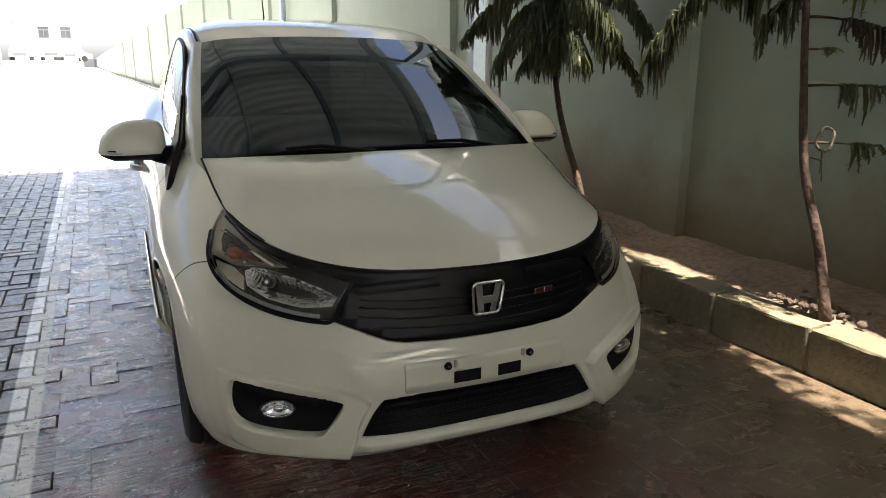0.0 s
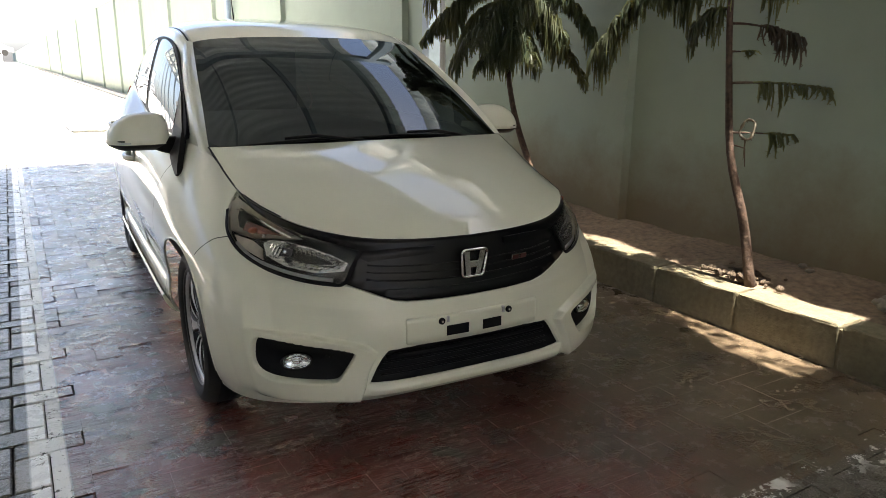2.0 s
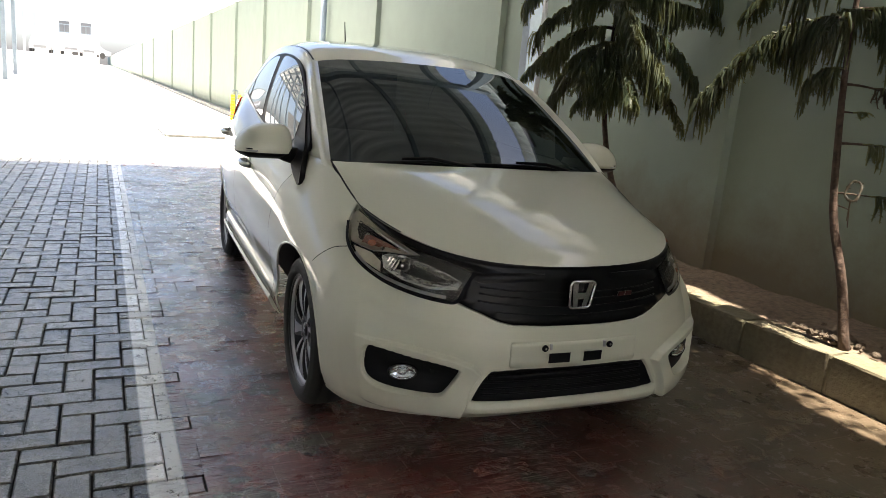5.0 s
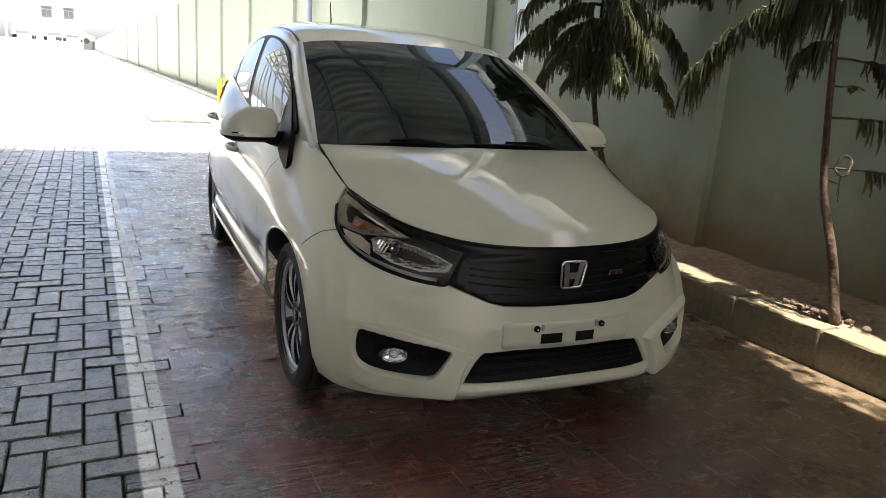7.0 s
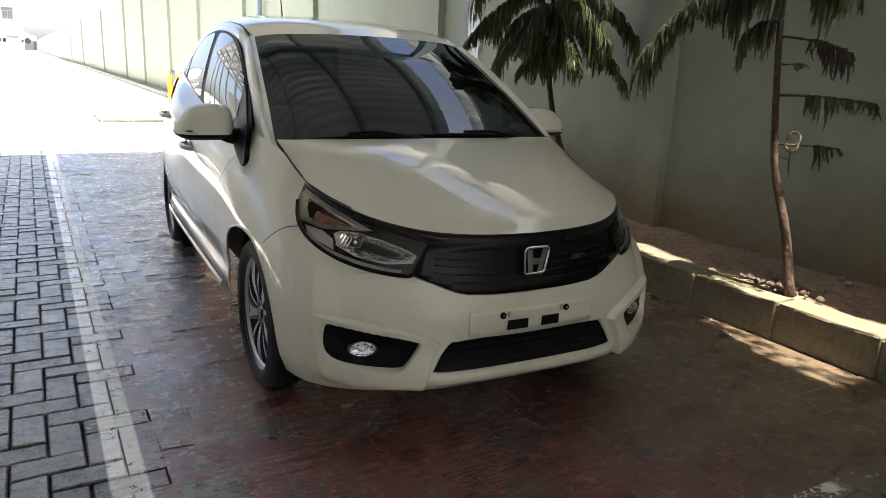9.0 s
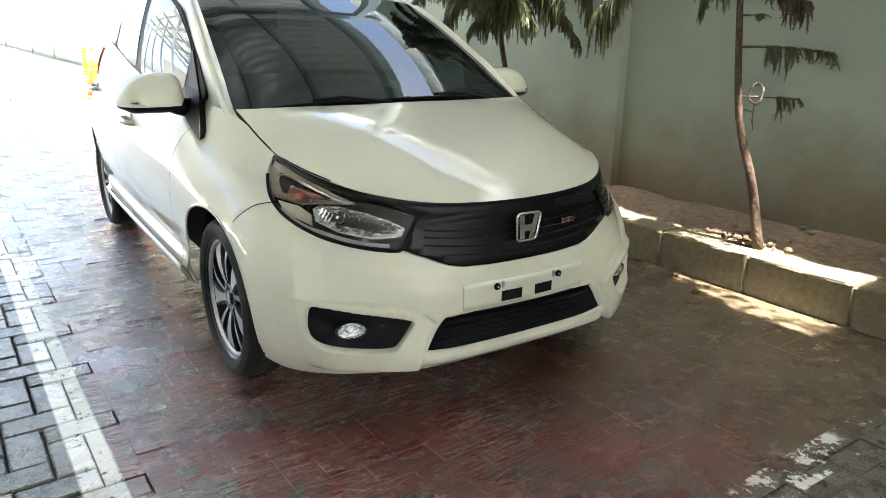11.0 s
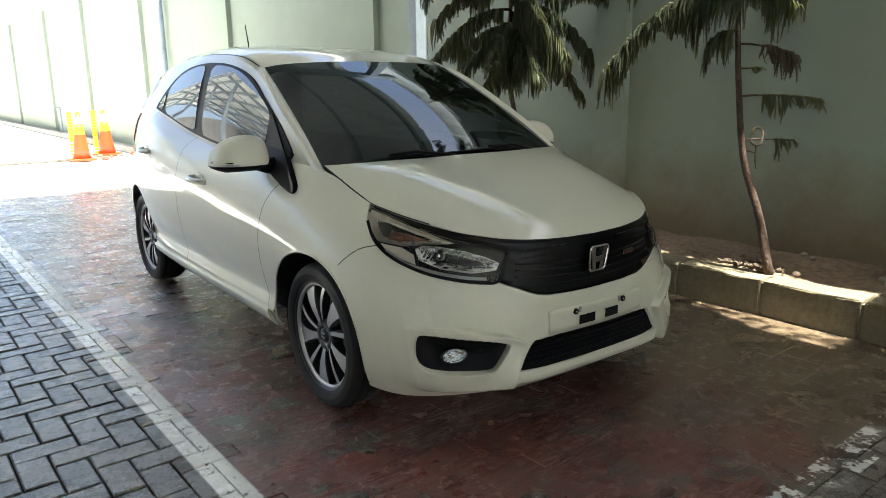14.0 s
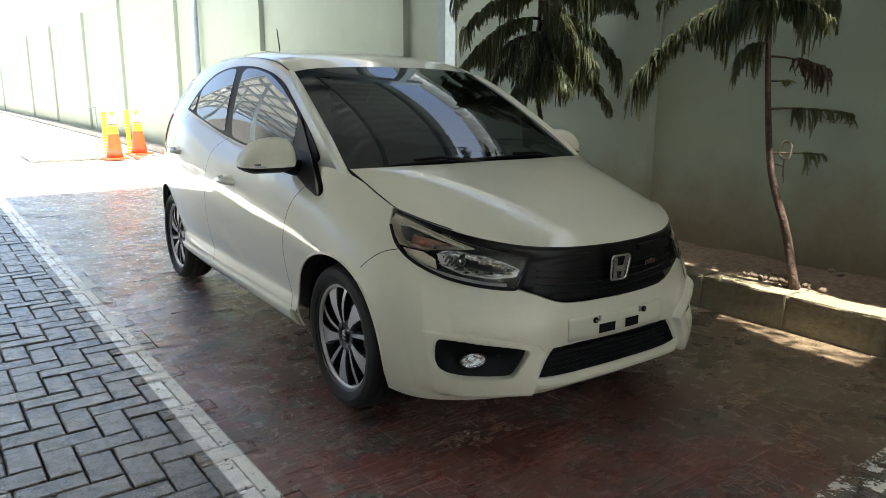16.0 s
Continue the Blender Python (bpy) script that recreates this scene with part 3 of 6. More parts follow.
yard_roof = part("ceiling", yard_canopy(), ROOF_SHEET)
tagged(yard_roof, "corrugated canopy roof with daylight slits across the yard", "canopy roof", kind="structure")
yard_frame = thing("yard_roof_frame", "grey steel posts and purlins under the yard canopy", "canopy frame", kind="structure")
for x in (-11.0, -9.8, -8.05, -6.8, -5.6, -4.6, -3.56, -2.96):
    part("rail", boxed(x - 0.05, x + 0.05, 15.6, 36.0, yard_z(x) - 0.16, yard_z(x) - 0.02), STEEL_GREY, yard_frame)
for y in np.arange(15.8, 36, 3.6):
    part("post", boxed(-3.64, -3.50, y, y + 0.14, -0.02, 4.62), STEEL_GREY, yard_frame)
    part("rafter", boxed(-11.3, YARD_EAVE, y, y + 0.12, 4.58, 4.72), STEEL_GREY, yard_frame)
# ---- the car's lines, in metres: x to the side, y back from the front axle, z up ----
def smooth_line(keys, n):
    """n points of a smooth line through the keys, evenly spread in their numbering."""
    k = np.array(keys, float)
    k = np.vstack([2 * k[0] - k[1], k, 2 * k[-1] - k[-2]])
    t = np.linspace(0, len(k) - 3, n)
    i = np.minimum(t.astype(int), len(k) - 4)
    f = (t - i)[:, None]
    a, b, c, d = k[i], k[i + 1], k[i + 2], k[i + 3]
    return 0.5 * (2 * b + (c - a) * f + (2 * a - 5 * b + 4 * c - d) * f**2 + (3 * b - a - 3 * c + d) * f**3)


# stations: nose, .30, .45, corner, ahead of the arch, axle, behind the arch, doors (2), ahead of the rear arch, rear axle, behind it, corner, tail
LOW = [(0, -.712, .207), (.30, -.695, .202), (.43, -.66, .20), (.622, -.518, .180), (.735, -.358, .185), (.76, 0, .20), (.765, .38, .235),
       (.77, 1.0, .235), (.77, 1.6, .235), (.765, 2.03, .24), (.75, 2.4, .24), (.73, 2.78, .24), (.60, 2.98, .26), (0, 3.05, .27)]
LIP = [(0, -.755, .250), (.30, -.735, .245), (.435, -.686, .242), (.648, -.538, .240), (.763, -.372, .252), (.785, 0, .31), (.808, .36, .315),
       (.81, 1.0, .315), (.81, 1.6, .315), (.805, 2.03, .32), (.78, 2.4, .33), (.735, 2.78, .33), (.62, 3.0, .34), (0, 3.07, .34)]
FOG = [(0, -.742, .345), (.30, -.718, .345), (.45, -.665, .345), (.667, -.534, .35), (.778, -.36, .355), (.80, .02, .39), (.79, .37, .375),
       (.795, 1.0, .375), (.795, 1.6, .375), (.80, 2.03, .385), (.79, 2.4, .40), (.745, 2.78, .40), (.62, 3.03, .41), (0, 3.10, .41)]
PLATE = [(0, -.742, .44), (.30, -.718, .44), (.46, -.655, .45), (.665, -.52, .46), (.778, -.34, .475), (.812, .02, .50), (.812, .37, .49),
         (.812, 1.0, .48), (.818, 1.6, .48), (.82, 2.03, .49), (.80, 2.4, .51), (.755, 2.78, .51), (.63, 3.03, .51), (0, 3.10, .51)]
MID = [(0, -.725, .525), (.30, -.70, .53), (.485, -.62, .545), (.64, -.48, .57), (.757, -.30, .60), (.815, .02, .62), (.825, .36, .62),
       (.828, 1.0, .62), (.832, 1.6, .63), (.832, 2.03, .66), (.807, 2.4, .68), (.752, 2.78, .68), (.62, 3.02, .68), (0, 3.10, .68)]
LAMP = [(0, -.71, .615), (.29, -.69, .62), (.475, -.60, .635), (.61, -.45, .655), (.722, -.25, .69), (.772, .02, .735), (.797, .35, .765),
        (.812, 1.0, .775), (.82, 1.6, .80), (.808, 2.03, .84), (.765, 2.4, .86), (.70, 2.78, .85), (.60, 3.0, .85), (0, 3.08, .84)]
CREST = [(0, -.706, .68), (.28, -.675, .685), (.46, -.58, .695), (.58, -.44, .72), (.665, -.215, .755), (.70, .02, .825), (.738, .30, .865),
         (.772, 1.0, .882), (.768, 1.6, .92), (.752, 2.03, .98), (.70, 2.4, 1.0), (.655, 2.80, 1.0), (.58, 3.0, 1.0), (0, 3.05, .98)]
BELT = [(0, -.70, .707), (.28, -.665, .715), (.44, -.575, .735), (.545, -.44, .765), (.61, -.18, .81), (.632, .03, .885), (.67, .25, .93),
        (.70, .95, .928), (.678, 1.6, .985), (.663, 2.03, 1.05), (.645, 2.4, 1.10), (.605, 2.78, 1.11), (.54, 2.96, 1.09), (0, 3.03, 1.06)]
NU, NV = 52, 36          # steps from station to station and from line to line
LINES = [smooth_line(k, 13 * NU + 1) for k in (LOW, LIP, FOG, PLATE, MID, LAMP, CREST, BELT)]
SIDE = np.array([smooth_line([r[i] for r in LINES], 7 * NV + 1) for i in range(13 * NU + 1)])   # [along, up, xyz]


def evened(p, reach, axis):
    """Soft running mean along one axis, the ends held in place; over the nose the two halves meet."""
    k = np.exp(-0.5 * (np.arange(-3 * reach, 3 * reach + 1) / reach) ** 2)
    k /= k.sum()
    p = np.moveaxis(p, axis, 0)
    m = 3 * reach
    head = (p[1:m + 1][::-1] * (-1, 1, 1)) if axis == 0 else 2 * p[:1] - p[1:m + 1][::-1]
    q = np.concatenate([head, p, 2 * p[-1:] - p[-m - 1:-1][::-1]])
    out = sum(w * q[i:i + len(p)] for i, w in enumerate(k))
    return np.moveaxis(out, 0, axis)


SIDE = evened(evened(SIDE, 15, 0), 7, 1)

# ---- the hatchback ----
def normals_of(p):
    n = np.cross(np.gradient(p, axis=0), np.gradient(p, axis=1))
    n /= np.linalg.norm(n, axis=-1, keepdims=True) + 1e-9
    out = (n * (p - np.array([0.0, 1.2, 0.45]))).sum(-1).mean()
    return n if out > 0 else -n


NORMAL = normals_of(SIDE)


def on_side(u, v, lift=0.0):
    """The point of the body's skin at station u and line v, lifted off it."""
    a, b = np.clip(u * NU, 0, SIDE.shape[0] - 1.001), np.clip(v * NV, 0, SIDE.shape[1] - 1.001)
    i, j = int(a), int(b)
    f, g = a - i, b - j
    w = ((1 - f) * (1 - g), f * (1 - g), (1 - f) * g, f * g)
    q = [(i, j), (i + 1, j), (i, j + 1), (i + 1, j + 1)]
    p = sum(k * SIDE[c] for k, c in zip(w, q))
    n = sum(k * NORMAL[c] for k, c in zip(w, q))
    return p + n / np.linalg.norm(n) * lift


# outlines on the skin, as (station, line)
FOG_HOLE = [(2.99, 2.60), (3.06, 2.25), (3.06, 1.80), (2.94, 1.56), (2.70, 1.45), (2.37, 1.42), (2.08, 1.45), (1.93, 1.63), (1.66, 2.21), (1.79, 2.38), (2.37, 2.52), (2.77, 2.62)]
def rounded(poly, n):
    """A closed outline with its corners eased."""
    k = poly[-2:] + poly + poly[:3]
    q = smooth_line(k, (len(k) - 1) * n + 1)[2 * n:(2 + len(poly)) * n]
    return [(float(a), float(b)) for a, b in q]


FOG_HOLE = rounded(FOG_HOLE, 4)
WING = [(3.9, 2.84), (3.02, 2.84), (2.4, 2.80), (1.75, 2.63), (1.40, 2.46), (1.23, 2.2), (1.45, 1.6), (1.62, 0.9), (1.74, 0.3), (1.78, -0.6), (3.9, -0.6)]
INTAKE = [(0, 2.30), (0.6, 2.29), (1.06, 2.22), (1.14, 2.05), (1.46, 1.30), (0.8, 1.24), (0, 1.22)]
LAMP_SHAPE = [(4.07, 6.86), (4.03, 6.45), (3.98, 6.05), (3.72, 5.3), (3.38, 4.82), (2.9, 4.54), (2.4, 4.44), (1.87, 4.43), (1.62, 4.52), (1.52, 5.06), (1.40, 5.86), (1.9, 6.25), (2.6, 6.45), (3.2, 6.62), (3.7, 6.80)]
GRILLE = [(0, 6.96), (0.7, 6.96), (1.5, 6.95), (2.2, 6.94), (3.0, 6.94), (4.05, 6.93), (3.7, 6.80), (3.2, 6.62), (2.6, 6.45), (1.9, 6.25), (1.40, 5.86), (1.52, 5.06), (1.62, 4.50), (1.26, 4.27), (0.96, 4.0), (0.79, 3.91), (0.4, 3.87), (0, 3.87)]


def outline_distance(u, v, poly):
    """Distance in metres from an outline, negative inside."""
    k = np.array(poly) * (0.15, 0.09)
    p = np.stack([u * 0.15, v * 0.09], -1)
    best, inside = np.full(p.shape[:-1], 9.0), np.zeros(p.shape[:-1], bool)
    for a, b in zip(k, np.roll(k, -1, 0)):
        d = b - a
        f = np.clip(((p - a) @ d) / (d @ d), 0, 1)
        best = np.minimum(best, np.linalg.norm(p - a - f[..., None] * d, axis=-1))
        cross = ((a[1] > p[..., 1]) != (b[1] > p[..., 1])) & (p[..., 0] < (b[0] - a[0]) * (p[..., 1] - a[1]) / (b[1] - a[1] + 1e-12) + a[0])
        inside ^= cross
    return np.where(inside, -best, best)


def eased(x, lo, hi):
    f = np.clip((x - lo) / (hi - lo), 0, 1)
    return f * f * (3 - 2 * f)


def across(poly):
    """An outline that ends at the middle of the nose, carried over it."""
    return [(p[0] if p[0] > 0 else -2.0, p[1]) for p in poly]


uu, vv = np.meshgrid(np.arange(SIDE.shape[0]) / NU, np.arange(SIDE.shape[1]) / NV, indexing="ij")
relief = 0.031 * eased(-outline_distance(uu, vv, WING), 0.0, 0.005) * eased(vv, 0.35, 0.9) * (1 - eased(uu, 2.7, 3.3))
relief -= 0.085 * eased(-outline_distance(uu, vv, FOG_HOLE), -0.001, 0.005)
relief -= 0.060 * eased(-outline_distance(uu, vv, across(INTAKE)), -0.001, 0.005)
relief -= 0.050 * eased(-outline_distance(uu, vv, LAMP_SHAPE), -0.003, 0.001)
relief -= 0.034 * eased(-outline_distance(uu, vv, across(GRILLE)), -0.003, 0.001)
relief += 0.006 * eased(vv, 0.75, 0.98) * (1 - eased(vv, 1.0, 1.12)) * eased(uu, 5.6, 6.0) * (1 - eased(uu, 9.2, 9.5))
relief -= 0.006 * eased(vv, 1.6, 2.0) * (1 - eased(vv, 2.2, 3.2)) * eased(uu, 5.8, 6.2) * (1 - eased(uu, 9.0, 9.4))
relief += 0.002 * eased(vv, 4.3, 4.9) * (1 - eased(vv, 5.05, 5.25)) * eased(uu, 6.2, 7.5) * (1 - eased(uu, 11, 12))
relief += 0.013 * np.clip(1 - np.abs(uu - 3.16 - 0.04 * (vv - 2.0)) / 0.42, 0, 1) * eased(vv, 0.4, 1.2) * (1 - eased(vv, 3.6, 4.4))
relief -= 0.004 * eased(uu, 2.2, 2.9) * (1 - eased(uu, 3.5, 4.3)) * eased(vv, 0.3, 0.8) * (1 - eased(vv, 3.6, 4.6))
relief += 0.0010 * np.clip(1 - np.abs(vv - 3.66) / 0.30, 0, 1) * (1 - eased(uu, 2.6, 3.4))
relief += 0.007 * eased(vv, 0.5, 0.85) * (1 - eased(vv, 1.0, 1.2)) * (1 - eased(uu, 1.3, 1.6))
# two creases along the doors: one climbs towards the rear handle, one rises out of the sill
high = np.interp(uu, [6.42, 6.89, 7.61, 8.38, 9.26, 10.5], [4.59, 5.03, 5.67, 6.11, 6.22, 6.25])
low = np.interp(uu, [6.8, 6.99, 7.35, 7.84, 8.36, 9.0], [1.9, 2.26, 2.89, 3.18, 3.19, 3.0])
relief += 0.010 * eased(uu, 6.4, 8.2) * (1 - eased(uu, 9.6, 11.0)) * np.where(vv > high, np.clip(1 - (vv - high) / 0.55, 0, 1), np.clip(1 - (high - vv) / 1.1, 0, 1))
relief += 0.006 * eased(uu, 6.8, 7.4) * (1 - eased(uu, 8.5, 9.0)) * np.where(vv > low, np.clip(1 - (vv - low) / 0.6, 0, 1), np.clip(1 - (low - vv) / 0.9, 0, 1))
SKIN = SIDE + NORMAL * relief[..., None]
ARCHES = ((0.0, 0.287, 0.338), (2.404, 0.292, 0.345))


def skin_panel(u0, u1, side, v0=0.0, v1=7.0, step=2):
    """A stretch of the body's skin with the wheel arches cut out of it and its edges folded in."""
    i0, i1, j0, j1 = (2 * round(q / 2) for q in (u0 * NU, u1 * NU, v0 * NV, v1 * NV))
    p = SKIN[i0:i1 + 1:step, j0:j1 + 1:step].copy()
    inside = np.zeros(p.shape[:2], bool)
    for cy, cz, r in ARCHES:
        d = np.hypot(p[..., 1] - cy, p[..., 2] - cz)
        inside |= (d < r) & (p[..., 0] > 0.4)
    nu, nv = p.shape[:2]
    faces, used = [], set()
    for i in range(nu - 1):
        for j in range(nv - 1):
            q = [(i, j), (i + 1, j), (i + 1, j + 1), (i, j + 1)]
            if sum(inside[c] for c in q) < 3:
                faces.append(q)
                used.update(q)
    for c in used:
        if inside[c]:
            for cy, cz, r in ARCHES:
                dy, dz = p[c][1] - cy, p[c][2] - cz
                d = math.hypot(dy, dz)
                if d < r:
                    p[c][1], p[c][2] = cy + dy / d * r, cz + dz / d * r
    index = {c: k for k, c in enumerate(sorted(used))}
    vs = [(p[c][0] * side, p[c][1], p[c][2]) for c in sorted(used)]
    fs = [tuple(index[c] for c in (q if side > 0 else q[::-1])) for q in faces]
    return vs, fs, True


def outline_patch(poly, lift, depth=0.0, side=1, step=0.16, sink=0.0, slope=0.03, facet=0.0):
    """A piece bounded by an outline on the skin, lifted off it, with its rim turned in by depth."""
    bm = bmesh.new()
    f = bm.faces.new([bm.verts.new((u, v, 0)) for u, v in poly])
    us, vs = [u for u, _ in poly], [v for _, v in poly]
    for lo, hi, no, st in ((min(us), max(us), (1, 0, 0), step), (min(vs), max(vs), (0, 1, 0), step * 1.6)):
        for c in np.arange(lo + st, hi, st):
            bmesh.ops.bisect_plane(bm, geom=bm.verts[:] + bm.edges[:] + bm.faces[:], plane_co=Vector(no) * float(c), plane_no=no)
    rim = [e for e in bm.edges if e.is_boundary]
    for e in rim:
        e.smooth = not depth
    flat = {v: (v.co.x, v.co.y) for v in bm.verts}
    pairs = []
    if depth:
        r = bmesh.ops.extrude_edge_only(bm, edges=rim)
        for v in r["geom"]:
            if isinstance(v, bmesh.types.BMVert):
                flat[v] = (v.co.x, v.co.y)
                pairs.append(v)
    low = set(pairs)
    for v, (a, b) in flat.items():
        h = lift - sink * float(eased(-outline_distance(np.array(a), np.array(b), across(poly)), 0.0, slope)) if sink else lift
        if facet:
            h += facet * random.uniform(-1, 1)
        p = on_side(a, b, lift - depth if v in low else h)
        v.co = (p[0] * side, p[1], p[2])
    bmesh.ops.recalc_face_normals(bm, faces=bm.faces[:])
    for q in bm.faces:
        q.smooth = not facet
    return bm


def ribbon(path, width, lift, side, n=24):
    """A narrow dark shut line laid on the skin along a path of (station, line)."""
    k = smooth_line(path, n)
    vs, fs = [], []
    pts = [Vector(on_side(a, b, lift)) for a, b in k]
    nor = [(Vector(on_side(a, b, 0.01)) - Vector(on_side(a, b, 0))).normalized() for a, b in k]
    for i, p in enumerate(pts):
        d = (pts[min(i + 1, n - 1)] - pts[max(i - 1, 0)]).normalized()
        w = d.cross(nor[i]) * width / 2
        for q in (p - w, p + w):
            vs.append((q.x * side, q.y, q.z))
    for i in range(n - 1):
        fs.append((2 * i, 2 * i + 1, 2 * i + 3, 2 * i + 2))
    return vs, fs


def coons(a0, a1, b0, b1, na, nb):
    """A patch between four lines: a0, a1 run along, b0, b1 across from a0 to a1."""
    s, t = np.linspace(0, 1, na)[:, None, None], np.linspace(0, 1, nb)[None, :, None]
    A0, A1, B0, B1 = smooth_line(a0, na)[:, None], smooth_line(a1, na)[:, None], smooth_line(b0, nb)[None], smooth_line(b1, nb)[None]
    return ((1 - t) * A0 + t * A1 + (1 - s) * B0 + s * B1
            - ((1 - s) * (1 - t) * A0[:1] + s * (1 - t) * A0[-1:] + (1 - s) * t * A1[:1] + s * t * A1[-1:]))


def sheet(p, thick=0.0, both=True):
    """Verts and faces of a grid of points, mirrored over the middle when both."""
    vs, fs = [], []
    for side in ((1, -1) if both else (1,)):
        o = len(vs)
        nu, nv = p.shape[:2]
        vs += [(q[0] * side, q[1], q[2]) for q in p.reshape(-1, 3)]
        for i in range(nu - 1):
            for j in range(nv - 1):
                q = (o + i * nv + j, o + (i + 1) * nv + j, o + (i + 1) * nv + j + 1, o + i * nv + j + 1)
                fs.append(q if side > 0 else q[::-1])
    return vs, fs, True


def welded(data):
    """Joins the two mirrored halves along the middle."""
    bm = bmesh.new()
    v = [bm.verts.new(q) for q in data[0]]
    for f in data[1]:
        try:
            bm.faces.new([v[i] for i in f])
        except ValueError:
            pass
    bmesh.ops.remove_doubles(bm, verts=bm.verts[:], dist=0.0006)
    bmesh.ops.dissolve_degenerate(bm, edges=bm.edges[:], dist=1e-6)
    bmesh.ops.recalc_face_normals(bm, faces=bm.faces[:])
    for f in bm.faces:
        f.smooth = True
    return bm


CAR_YAW = -2.03
CAR_AT = (0.9073, 2.6241)
car = thing("hatchback_car", "cream white compact five-door hatchback parked on worn red paving", "car", pose(CAR_AT[0], CAR_AT[1], 0, 0, 0, CAR_YAW))

# panels of the lower body
for side in (1, -1):
    for name, u0, u1 in (("fender", 4.32, 6.0), ("front_door", 6.0, 7.73), ("rear_door", 7.73, 9.41), ("quarter_panel", 9.41, 11.36)):
        u0, u1 = round(u0 * NU) / NU, round(u1 * NU) / NU
        panel = part(name, skin_panel(u0, u1, side), CREAM, car)
def two_sided(u0, u1, step=2):
    v, f, s = skin_panel(u0, u1, 1, step=step)
    w, g, s = skin_panel(u0, u1, -1, step=step)
    return welded((v + w, f + [tuple(i + len(v) for i in q) for q in g]))
bumper = part("front_bumper", two_sided(0, round(4.32 * NU) / NU, 1), CREAM, car)
part("rear_bumper", two_sided(round(11.36 * NU) / NU, 13), CREAM, car)

# bonnet
HOOD_SIDE = [(.545, -.44, .765), (.583, -.31, .785), (.61, -.18, .81), (.624, -.07, .847), (.632, .03, .885), (.64, .15, .928)]
HOOD_MID = [(0, -.70, .707), (0, -.66, .742), (0, -.52, .797), (0, -.34, .85), (0, -.14, .902), (0, .03, .938)]
HOOD_NOSE = [(0, -.70, .707), (.15, -.69, .709), (.28, -.665, .715), (.37, -.625, .723), (.44, -.575, .735), (.50, -.51, .75), (.545, -.44, .765)]
COWL = [(0, .03, .938), (.22, .04, .937), (.42, .075, .934), (.55, .11, .931), (.64, .15, .928)]
hood = coons(HOOD_MID, HOOD_SIDE, HOOD_NOSE, COWL, 40, 40)
s, t = np.meshgrid(np.linspace(0, 1, 40), np.linspace(0, 1, 40), indexing="ij")
hood[..., 2] += 0.034 * (16 * (s * (1 - s)) * (t * (1 - t))) * 0.9
hood[..., 2] += 0.0008 * np.exp(-((t - 0.66 - 0.06 * s) / 0.10) ** 2) * np.sin(math.pi * s) ** 2
def relaxed(p, times):
    """Evens out the inside of a grid, its edge held and its middle line kept level across."""
    p = p.copy()
    for _ in range(times):
        e = np.concatenate([p[:, 1:2] * (-1, 1, 1), p], 1)
        q = (e[:-2, 1:-1] + e[2:, 1:-1] + e[1:-1, :-2] + e[1:-1, 2:]) / 4
        p[1:-1, :-1] += 0.9 * (q - p[1:-1, :-1])
    return p
def faired(p):
    """The height of a panel as one smooth even function across and along it, rolled down to its own line at the nose."""
    a, b = p[..., 0] / 0.6, (p[..., 1] + 0.3) / 0.45
    terms = np.stack([a ** (2 * i) * b ** j for i in range(4) for j in range(4)], -1)
    along = np.linspace(0, 1, len(p))[:, None] + 0 * a
    w = np.where(along > 0.15, 1.0, 0.0)
    w[-1] = w[:, -1] = 3.0
    w[:5] = 0.0
    c = np.linalg.lstsq(terms.reshape(-1, 16) * w.reshape(-1, 1), p[..., 2].ravel() * w.ravel(), rcond=None)[0]
    z = terms @ c
    return np.dstack([p[..., 0], p[..., 1], z + (p[..., 2] - z)[:1] * (1 - eased(along, 0.0, 0.22))])
hood = faired(relaxed(hood, 30))
bonnet = part("bonnet", welded(sheet(hood)), CREAM, car)

# greenhouse: windscreen, pillars, side glass, roof
WS_TOP = [(0, .84, 1.352), (.20, .845, 1.35), (.38, .865, 1.342), (.47, .88, 1.334), (.535, .90, 1.322)]
WS_LOW = [(0, .035, .930), (.22, .045, .929), (.42, .08, .926), (.55, .115, .924), (.635, .165, .925)]
WS_SIDE = [(.635, .165, .925), (.613, .34, 1.035), (.588, .53, 1.14), (.562, .72, 1.24), (.535, .90, 1.322)]
WS_MID = [(0, .035, .930), (0, .235, 1.043), (0, .435, 1.152), (0, .64, 1.256), (0, .84, 1.352)]
ws = coons(WS_MID, WS_SIDE, WS_LOW, WS_TOP, 24, 24)
s, t = np.meshgrid(np.linspace(0, 1, 24), np.linspace(0, 1, 24), indexing="ij")
ws[..., 1] -= 0.02 * np.sin(math.pi * s) * (1 - t**2)
ws[..., 2] += 0.02 * np.sin(math.pi * s) * (1 - t**2)
ws = relaxed(ws, 12)
windscreen = part("windscreen", welded(sheet(ws)), TINTED, car, "dark tinted windscreen reflecting the canopy")
PILLAR_OUT = [(.668, .20, .925), (.655, .34, 1.03), (.634, .52, 1.132), (.608, .70, 1.228), (.578, .88, 1.305)]
PIL_IN, PIL_OUT = smooth_line([(.628, .085, .880)] + WS_SIDE, 30), smooth_line([(.668, .10, .862)] + PILLAR_OUT, 30)
pil = np.stack([PIL_IN, (PIL_IN + PIL_OUT) / 2 + np.array([0.006, -0.009, 0.010]), PIL_OUT], 1)
pil = np.array([smooth_line(r, 9) for r in pil])
for side in (1, -1):
    q = pil * (side, 1, 1)
    part("windscreen_pillar", sheet(q if side > 0 else q[:, ::-1], both=False), CREAM, car)
